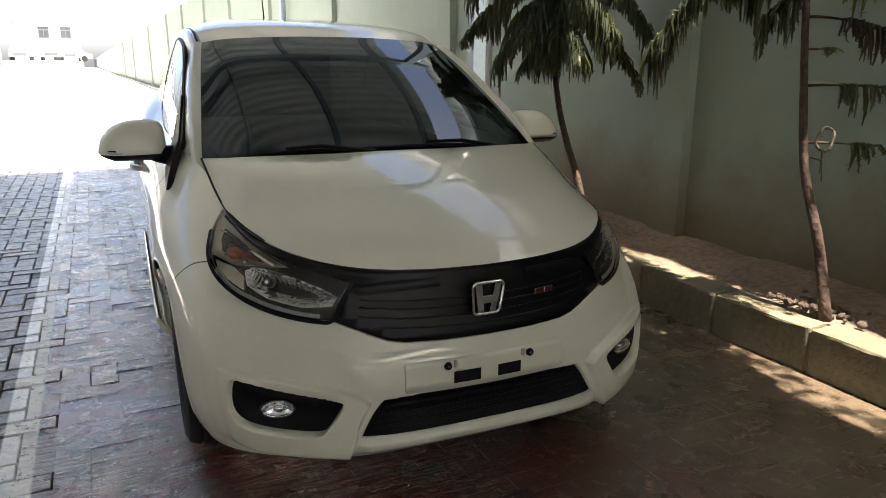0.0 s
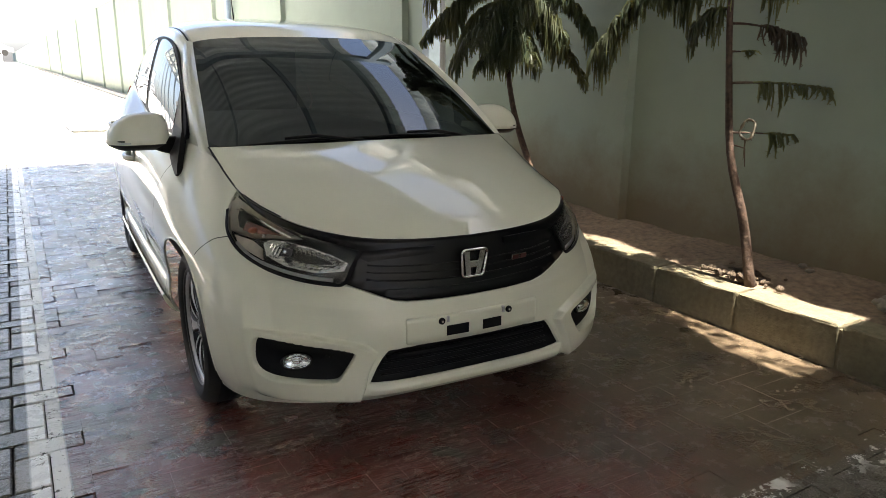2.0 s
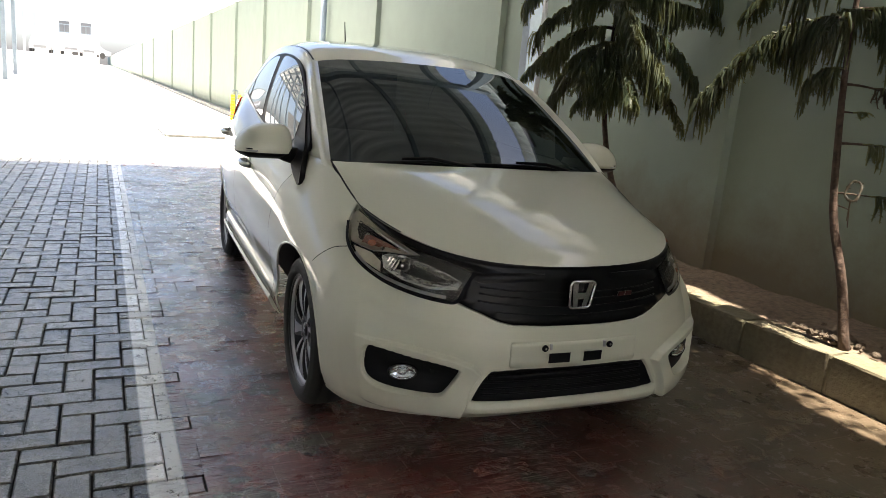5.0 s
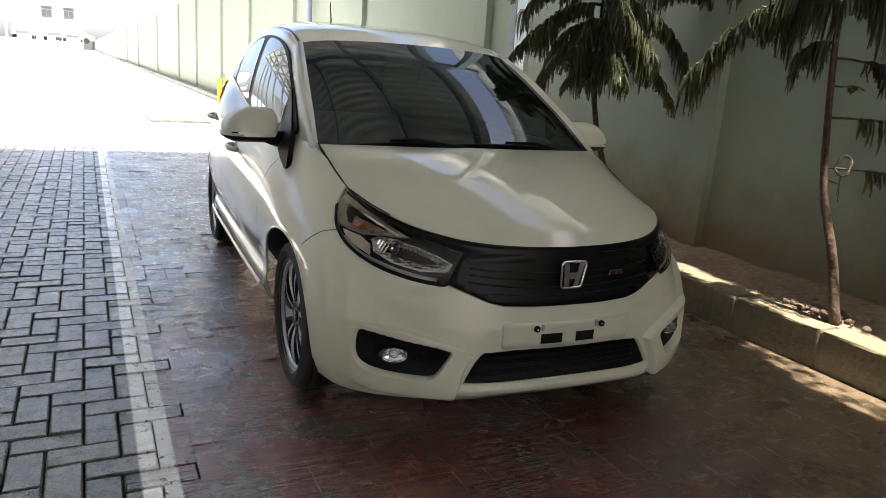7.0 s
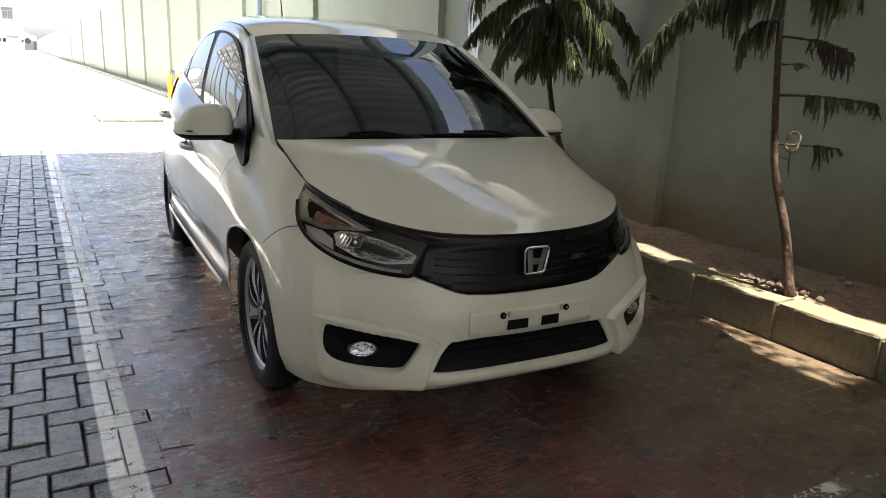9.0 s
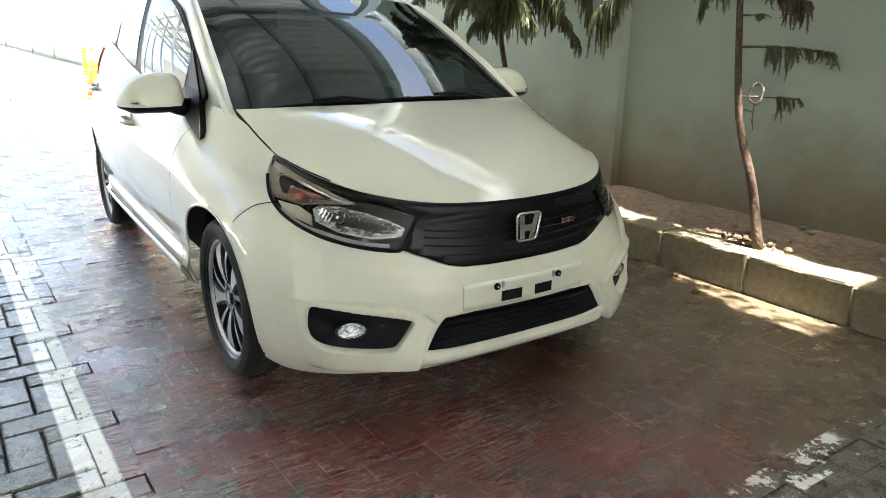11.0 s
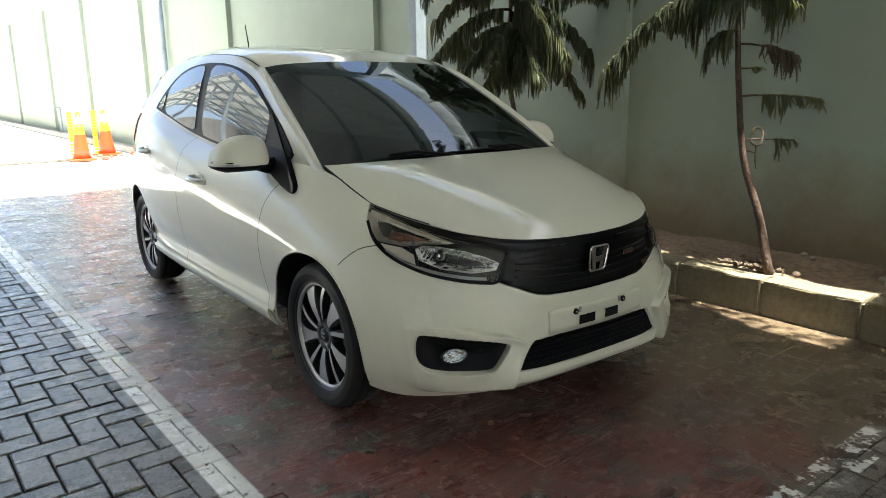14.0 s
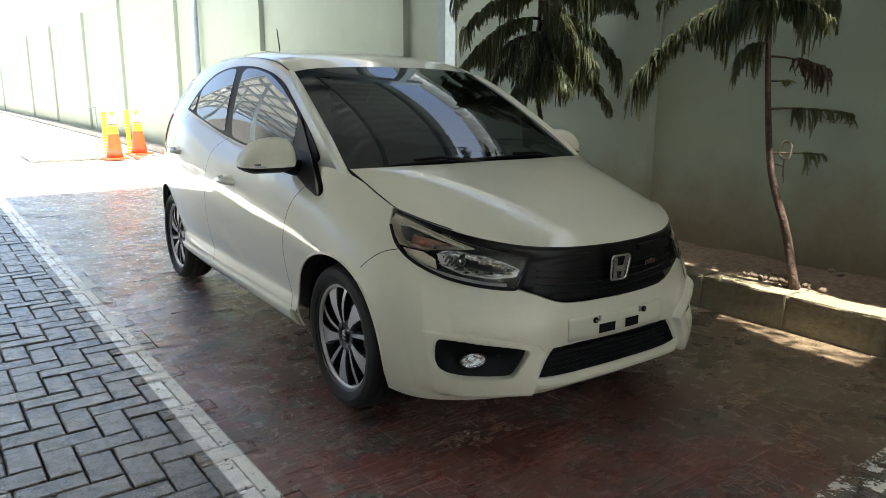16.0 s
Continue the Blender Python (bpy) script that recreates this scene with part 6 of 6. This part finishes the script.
tufts(slim, rng, [q for q in crown if not (1.95 < q[1] < 2.85 and q[0] > 2.56)])
tufts(slim, rng, [(rng.uniform(2.68, 2.75), rng.uniform(1.85, 2.25), rng.uniform(2.0, 2.7)) for k in range(30)])

# the bushy pine behind the car
rng = random.Random(24)
T1 = [(2.64, 3.74, 0.15), (2.62, 3.89, 0.56), (2.605, 4.00, 0.78), (2.60, 4.10, 1.02), (2.59, 4.14, 1.30), (2.58, 4.13, 1.9), (2.58, 4.10, 2.5), (2.58, 4.07, 3.0)]
bushy = pine(T1[0], T1, [0.026, 0.022, 0.019, 0.016, 0.012, 0.006], "young bushy pine with a dense crown of drooping branches")
def on_trunk_1(z):
    return Vector((np.interp(z, [q[2] for q in T1], [q[0] for q in T1]), np.interp(z, [q[2] for q in T1], [q[1] for q in T1]), z))
for z, right, away, ln, rise, droop, strands, hang in (
        (1.93, 1, 0.05, 0.76, 0.12, 0.26, 190, 0.17), (1.78, 1, -0.1, 0.56, 0.10, 0.46, 150, 0.19), (1.58, 1, 0.0, 0.50, 0.06, 0.52, 130, 0.17),
        (1.92, -1, 0.1, 0.52, 0.10, 0.36, 140, 0.16), (1.74, -1, -0.1, 0.54, 0.08, 0.44, 150, 0.18), (1.54, -0.8, 0.2, 0.36, 0.06, 0.36, 100, 0.19),
        (1.84, 0.3, -1, 0.46, 0.10, 0.36, 110, 0.19), (1.64, -0.4, -0.9, 0.42, 0.08, 0.38, 100, 0.20), (1.48, 0.5, -0.8, 0.30, 0.04, 0.26, 70, 0.16), (1.40, 0.7, 0.3, 0.22, 0.03, 0.18, 44, 0.12), (1.44, -0.1, -1, 0.30, 0.05, 0.24, 90, 0.19), (1.62, 0.1, -1, 0.36, 0.06, 0.30, 100, 0.22), (1.36, -0.5, -0.4, 0.24, 0.04, 0.20, 60, 0.15), (1.72, 0.7, -0.6, 0.44, 0.08, 0.40, 120, 0.20),
        (1.70, 0.6, 0.8, 0.45, 0.10, 0.36, 90, 0.18), (1.62, -0.7, 0.6, 0.42, 0.10, 0.34, 90, 0.18),
        (2.12, 1, 0.1, 0.66, 0.12, 0.28, 150, 0.17), (2.10, -1, 0.0, 0.60, 0.12, 0.36, 140, 0.17), (2.08, 0.0, -1, 0.52, 0.12, 0.36, 120, 0.18), (2.15, -0.5, 0.8, 0.5, 0.12, 0.3, 100, 0.17),
        (2.32, 0.8, -0.5, 0.50, 0.12, 0.30, 110, 0.16), (2.30, -0.9, -0.3, 0.50, 0.12, 0.32, 110, 0.16), (2.34, 0.4, 0.9, 0.5, 0.12, 0.3, 100, 0.16)):
    add_branch(bushy, rng, on_trunk_1(z), spread(right, away), ln, rise, droop, int(1.35 * strands), hang, first=0.06)
for z, n, ln in ((2.52, 6, 0.4), (2.72, 5, 0.26)):
    for k in range(n):
        a = 2 * math.pi * (k + 0.4 * rng.random()) / n + 1.7 * z
        add_branch(bushy, rng, on_trunk_1(z), (math.cos(a), math.sin(a), 0), ln * rng.uniform(0.85, 1.15) * (0.8 if math.cos(a) > 0.7 else 1.0), 0.14, 0.34, int(190 * ln), 0.18, first=0.06)

# leafy bush by the wall
def leafy_bush(at, height, spread_r, stems, seed):
    rng = random.Random(seed)
    b = thing("bush", "leafy dark green bush in the planting strip", "bush", pose(*at))
    leaves, twigs = [], []
    for s in range(stems):
        a, tilt = rng.uniform(0, 2 * math.pi), rng.uniform(0.15, 1.0)
        tip = Vector((math.cos(a) * spread_r * tilt, math.sin(a) * spread_r * tilt, height * rng.uniform(0.55, 1.0)))
        mid = tip * 0.5 + Vector((0, 0, 0.06))
        pts = [Vector((0, 0, 0)), mid, tip]
        curve = [pts[0].lerp(pts[1], f).lerp(pts[1].lerp(pts[2], f), f) for f in np.linspace(0, 1, 9)]
        twigs.append(tube(curve, [0.006 * (1 - 0.7 * i / 8) for i in range(9)], 5, False))
        for k in range(48):
            f = rng.uniform(0.25, 1.0)
            i = min(int(f * 8), 7)
            p = curve[i].lerp(curve[i + 1], f * 8 - i)
            d = Vector((rng.uniform(-1, 1), rng.uniform(-1, 1), rng.uniform(-0.3, 0.9))).normalized()
            w = d.orthogonal().normalized() * rng.uniform(0.006, 0.009)
            ln = rng.uniform(0.03, 0.05)
            n = d.cross(w).normalized() * 0.004
            p = p + d * rng.uniform(0.005, 0.03)
            leaves.append(([p, p + d * ln * 0.35 + w - n, p + d * ln * 0.75 + w * 0.8 - n, p + d * ln, p + d * ln * 0.75 - w * 0.8 - n, p + d * ln * 0.35 - w - n, p + d * ln * 0.5], [(0, 1, 6), (1, 2, 6), (2, 3, 6), (3, 4, 6), (4, 5, 6), (5, 0, 6)]))
    for t in twigs:
        part("stem", t, BARK, b)
    tagged(part("leaves", joined(leaves), LEAVES, b), kind="stuff")
leafy_bush((2.95, 1.30, 0.20), 0.66, 0.38, 36, 3)

# pebbles and clods
def stone_mesh(seed, mat):
    rng = random.Random(seed)
    bm = bmesh.new()
    bmesh.ops.create_icosphere(bm, subdivisions=1, radius=1.0)
    for v in bm.verts:
        v.co *= rng.uniform(0.82, 1.15)
        v.co.z *= 0.7
    for f in bm.faces:
        f.smooth = True
    me = bpy.data.meshes.new("pebble")
    bm.to_mesh(me)
    bm.free()
    me.materials.append(mat)
    return me
pebble_meshes = [stone_mesh(s, PEBBLE) for s in range(6)]
heap = part("pebble_bed", ([(2.72, 1.22, 0.19), (3.15, 1.22, 0.21), (3.15, 1.62, 0.21), (2.72, 1.62, 0.19)], [(0, 1, 2, 3)]), SOIL)
tagged(heap, "small heap of pale rounded pebbles beside the bush", "pebbles")
rng = random.Random(8)
for k in range(85):
    x, y = rng.uniform(2.72, 3.08), rng.uniform(1.20, 1.66)
    if ((x - 2.9) / 0.20) ** 2 + ((y - 1.43) / 0.24) ** 2 > 1.0:
        continue
    ob = new("pebble", pebble_meshes[k % 6])
    r = rng.uniform(0.016, 0.032)
    h = 0.205 + 0.03 * (1 - ((x - 2.9) / 0.2) ** 2) * rng.random()
    ob.matrix_basis = pose(x, y, h + r * 0.3, rng.uniform(0, 30), rng.uniform(0, 30), rng.uniform(0, 360)) @ Matrix.Diagonal((r * 1.25, r, r, 1))
    ob.parent = heap
clods = [stone_mesh(s + 20, SOIL) for s in range(4)]
mound = part("soil_clods", ([(2.68, 2.22, 0.19), (2.80, 2.22, 0.19), (2.80, 2.45, 0.19), (2.68, 2.45, 0.19)], [(0, 1, 2, 3)]), SOIL)
tagged(mound, "loose brown clods of soil round the pine's foot", "soil clods")
for k in range(60):
    x, y = 2.74 + rng.gauss(0, 0.05), 2.28 + rng.gauss(0, 0.10)
    ob = new("clod", clods[k % 4])
    r = rng.uniform(0.008, 0.022)
    ob.matrix_basis = pose(x, y, 0.205 + r * 0.3, rng.uniform(0, 60), 0, rng.uniform(0, 360)) @ Matrix.Diagonal((r * 1.2, r, r, 1))
    ob.parent = mound
for x, y in ((3.08, 2.16), (3.02, 2.08)):
    ob = tagged(new("stone", pebble_meshes[2]), "single pale stone lying on the soil", "stone")
    ob.matrix_basis = pose(x, y, 0.235) @ Matrix.Diagonal((0.03, 0.022, 0.02, 1))

# ---- the sunlit yard: cones, cover plate, far vehicles and building ----
def traffic_cone():
    c = thing("traffic_cone", "orange plastic traffic cone with a yellow band, in the sun", "traffic cone", group="cones by the wall")
    part("base", boxed(-0.17, 0.17, -0.17, 0.17, 0.0, 0.035, 0.012), CONE_ORANGE, c)
    def ring(z0, z1, r0, r1, w=0.0):
        v, f = tube([(0, 0, z) for z in np.linspace(z0, z1, 5)], [r0 + (r1 - r0) * k / 4 + w for k in range(5)], 24)
        return v, f, True
    part("body", ring(0.035, 0.72, 0.135, 0.030), CONE_ORANGE, c)
    part("band", ring(0.40, 0.54, 0.079, 0.0575, 0.002), CONE_YELLOW, c, "yellow reflective band")
    part("pale_band", ring(0.56, 0.67, 0.0575, 0.0385, 0.002), CONE_WHITE, c, "pale reflective band")
    part("tip", ring(0.70, 0.75, 0.031, 0.026, 0.002), CONE_YELLOW, c)
    return c
first = traffic_cone()
first.matrix_basis = pose(1.82, 14.10, 0, 0, 0, 10) @ Matrix.Diagonal((1.1, 1.1, 1.12, 1))
copy_thing(first, pose(2.42, 14.85, 0, 0, 0, 40))
def barrier_post():
    p = thing("folding_barrier", "yellow plastic folding barrier standing beside the cones", "barrier", pose(1.72, 14.32, 0))
    for k in range(15):
        part("slat", boxed(-0.03, 0.05, -0.02, 0.02, 0.03 + 0.054 * k, 0.075 + 0.054 * k, 0.006), CONE_YELLOW, p)
    part("foot", boxed(-0.08, 0.10, -0.06, 0.06, 0.0, 0.03, 0.006), CONE_YELLOW, p)
    return p
bp = barrier_post()
copy_thing(bp, pose(2.27, 15.02, 0, 0, 0, 20))
chunks = [stone_mesh(s + 40, BRICK_RED) for s in range(3)]
rng = random.Random(31)
for k in range(14):
    ob = tagged(new("brick_chunk", chunks[k % 3]), "broken red brick chunk lying beside the cones", "brick chunk", "brick debris by the wall")
    r = rng.uniform(0.02, 0.06)
    ob.matrix_basis = pose(2.55 + rng.uniform(-0.45, 0.4), 14.5 + rng.uniform(-0.5, 0.6), -0.02 + r * 0.6, rng.uniform(0, 40), 0, rng.uniform(0, 360)) @ Matrix.Diagonal((r * 1.5, r, r, 1))
plate = part("cover_plate", boxed(0.50, 1.75, 14.25, 16.2, 0.03, 0.085, 0.006), CONCRETE)
tagged(plate, "raised concrete drain cover plate in the yard", "cover plate", kind="structure")
part("frame", boxed(0.54, 1.71, 14.29, 16.16, -0.02, 0.03), GUTTER_GREY, plate)
tap = thing("wall_tap", "small grey water tap on a pipe by the wall", "tap", pose(3.02, 21.6, 0))
part("riser", tube([(0, 0, 0), (0, 0, 0.75)], [0.02, 0.02], 10) + (True,), STEEL_GREY, tap)
part("spout", tube([(0, 0, 0.74), (-0.12, 0, 0.76), (-0.16, 0, 0.70)], [0.018, 0.018, 0.014], 8) + (True,), STEEL_GREY, tap)
wall_pipe = part("wall_pipe", tube([(3.10, 13.2, 0), (3.10, 13.2, 3.3)], [0.055, 0.055], 14) + (True,), STEEL_GREY)
tagged(wall_pipe, "dark grey pipe up the boundary wall", "pipe", kind="structure")


def far_car(at, yaw, mat, label):
    c = thing("parked_car", label, "car", pose(*at, 0, 0, yaw), group="cars across the yard")
    side = [(-2.1, 0.35), (-2.15, 0.75), (-1.5, 0.95), (-0.8, 1.45), (0.9, 1.50), (1.7, 1.05), (2.1, 0.95), (2.15, 0.4)]
    vs = [(s * (0.85 if z < 1.0 else 0.70), x, z) for s in (-1, 1) for x, z in side]
    fs = [tuple(range(8))[::-1], tuple(range(8, 16))] + [(k, (k + 1) % 8, 8 + (k + 1) % 8, 8 + k) for k in range(8)]
    part("body", (vs, fs), mat, c)
    part("windscreen", ([(-0.66, -1.45, 1.0), (0.66, -1.45, 1.0), (0.58, -0.86, 1.42), (-0.58, -0.86, 1.42)], [(0, 1, 2, 3)]), PALED_GLASS, c)
    part("grille", boxed(-0.5, 0.5, -2.17, -2.12, 0.45, 0.68), PALED_GLASS, c)
    for s in (-1, 1):
        for y in (-1.3, 1.3):
            v, f = lathe([(-0.1, 0.0), (-0.1, 0.3), (0.1, 0.3), (0.1, 0.0)], 20)
            w = part("wheel", (v, f), RUBBER, c)
            w.location = (s * 0.76, y, 0.3)
    return c
RISE = 1.5
ramp = part("far_yard", ([(-60, 20, -0.02), (-0.6, 20, -0.02), (-60, 66, RISE), (-0.6, 66, RISE), (-60, 140, RISE), (-0.6, 140, RISE), (-0.6, 66, -0.02), (-0.6, 140, -0.02)],
                         [(0, 1, 3, 2), (2, 3, 5, 4), (1, 6, 3), (6, 7, 5, 3)]), CONCRETE)
tagged(ramp, "pale concrete yard rising towards the far building", "ground", kind="structure")
far_car((-2.75, 74.0, RISE), 0, WHITE_PAINT, "white car parked far across the yard")
far_car((-5.3, 77.0, RISE), 0, GREY_PAINT, "grey car parked far across the yard")
far_car((-1.45, 82.0, RISE), 0, WHITE_PAINT, "white car parked beside the far building")
far_car((-0.55 - 1.0, 88.0, RISE), 90, GREY_PAINT, "grey car parked crosswise by the building")
house = thing("office_building", "long white two-storey building across the yard", "building", pose(-4.0, 95.0, RISE))
part("wall", boxed(-3.2, 3.5, 0, 8, -0.02, 4.4), PLASTER, house)
part("roof", boxed(-3.6, 3.7, -0.5, 8.4, 4.4, 4.62), STEEL_GREY, house)
part("storey_ledge", boxed(-3.2, 3.5, -0.35, 0, 2.1, 2.3), STEEL_GREY, house)
part("corner_trim", boxed(-3.3, -2.9, -0.06, 0.1, 0, 4.4), STEEL_GREY, house)
for x in (-0.65, 1.55):
    w = part("window", boxed(x, x + 1.1, -0.06, 0.02, 2.55, 3.75), STEEL_GREY, house)
    part("blind", boxed(x, x + 1.1, -0.10, -0.05, 3.5, 3.8), PALED_GLASS, w)
    for q in range(2):
        part("pane", boxed(x + 0.08 + 0.5 * q, x + 0.52 + 0.5 * q, -0.09, -0.05, 2.63, 3.4), PALED_GLASS, w)
v, f = lathe([(0.0, 0.28), (0.8, 0.30), (1.3, 0.45), (1.8, 0.8), (2.1, 1.05)], 24)
part("pillar", ([(-0.95 + y, -2.2 + z, x) for x, y, z in v], f, True), STEEL_GREY, house)
lamp_post = thing("yard_post", "thin grey post on a concrete foot in the yard", "post", pose(-4.35, 48.0, 0.85))
part("pole", tube([(0, 0, 0), (0, 0, 6)], [0.07, 0.05], 10) + (True,), STEEL_GREY, lamp_post)
part("foot", boxed(-0.18, 0.18, -0.18, 0.18, 0, 0.35, 0.03), STEEL_GREY, lamp_post)

# ---- paving: herringbone blocks, bare beside the bay and painted within it ----
PX0, PX1, PY0, PY1, UNIT = -3.9415, 2.62, -2.019, 10.3, 0.105
bed = part("pavement", ([(PX0, PY0, -0.014), (PX1, PY0, -0.014), (PX1, PY1, -0.014), (PX0, PY1, -0.014)], [(0, 1, 2, 3)]), SAND)
tagged(bed, "herringbone block paving, bare grey and worn red paint", "pavement", kind="structure")


def paver_shape(w, d, gap, soft, drop, tilt):
    """A block with a chamfered top, its middle at the origin."""
    a, b = w / 2 - gap, d / 2 - gap
    vs = []
    for q, z in ((0, -0.025), (0, -drop), (soft, 0)):
        vs += [(sx * (a - q), sy * (b - q), z + (tilt[0] * sx + tilt[1] * sy if z > -0.02 else 0)) for sx, sy in ((-1, -1), (1, -1), (1, 1), (-1, 1))]
    fs = [(8, 9, 10, 11)]
    for r in (0, 4):
        fs += [(r + k, r + (k + 1) % 4, r + 4 + (k + 1) % 4, r + 4 + k) for k in range(4)]
    return vs, fs


def paver_places():
    nx, ny = int((PX1 - PX0) / UNIT) + 1, int((PY1 - PY0) / UNIT)
    for i in range(-1, nx):
        for j in range(-1, ny):
            k = (i + j) % 4
            x, y = PX0 + i * UNIT, PY0 + j * UNIT
            if k == 0:
                yield x + UNIT, y + UNIT / 2, 2 * UNIT, UNIT
            elif k == 2:
                yield x + UNIT / 2, y + UNIT, UNIT, 2 * UNIT


rng = random.Random(5)
BARE, FILM, WORN, DIRTY = (0.0030, 0.005, 0.005, 0.0018), (0.0002, 0.0006, 0.0004, 0.0006), (0.0009, 0.004, 0.0026, 0.0012), (0.0012, 0.003, 0.0018, 0.0006)   # half joint, chamfer, its drop, tilt


def block_kind(x, y, w):
    """Bare beside the bay; under the paint a thick film near its head, worn to the joints farther in; dirt-filled ahead of it."""
    if x < -0.32:
        return BARE
    if y < 1.17:
        return DIRTY if x > 0.2 else BARE
    return WORN if rng.random() < (y - 3.2) / 3.0 - max(0.0, x) * 0.4 else FILM


shapes = {}
def shared_paver(w, d, kind, red):
    key = (w > d, kind, red, rng.randrange(5))
    if key not in shapes:
        v, f = paver_shape(w, d, kind[0], kind[1], kind[2], (rng.uniform(-1, 1) * kind[3], rng.uniform(-1, 1) * kind[3]))
        shapes[key] = mesh_of("paver", v, f, PAVER_RED if red else PAVER)
    return shapes[key]
rest = {True: [[], []], False: [[], []]}
near = []
for x, y, w, d in paver_places():
    if x + w / 2 > PX1 + 0.06 or y + d / 2 > PY1 or x < PX0 or y < PY0:
        continue
    red = x + w / 2 > LINE_X1 + 0.004 and y + d / 2 > 1.174
    kind = block_kind(x, y, w)
    h = rng.uniform(-1, 1) * (0.0005 if kind is FILM else 0.0011 if kind is WORN else 0.0018)
    if -1.25 < x < -0.25 and 1.9 < y < 6.3 and len(near) < 290:
        near.append((x, y, w, d, red, kind, h))
        continue
    v, f = paver_shape(w, d, kind[0], kind[1], kind[2], (rng.uniform(-1, 1) * kind[3], rng.uniform(-1, 1) * kind[3]))
    o = len(rest[red][0])
    rest[red][0].extend((a + x, b + y, c + h) for a, b, c in v)
    rest[red][1].extend(tuple(i + o for i in g) for g in f)
for red in (True, False):
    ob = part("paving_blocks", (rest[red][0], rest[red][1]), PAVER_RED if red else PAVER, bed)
    tagged(ob, "worn red painted paving blocks" if red else "bare grey concrete paving blocks", kind="stuff")
for x, y, w, d, red, kind, h in near:
    ob = new("paver", shared_paver(w, d, kind, red))
    ob.location, ob.parent = (x, y, h), bed
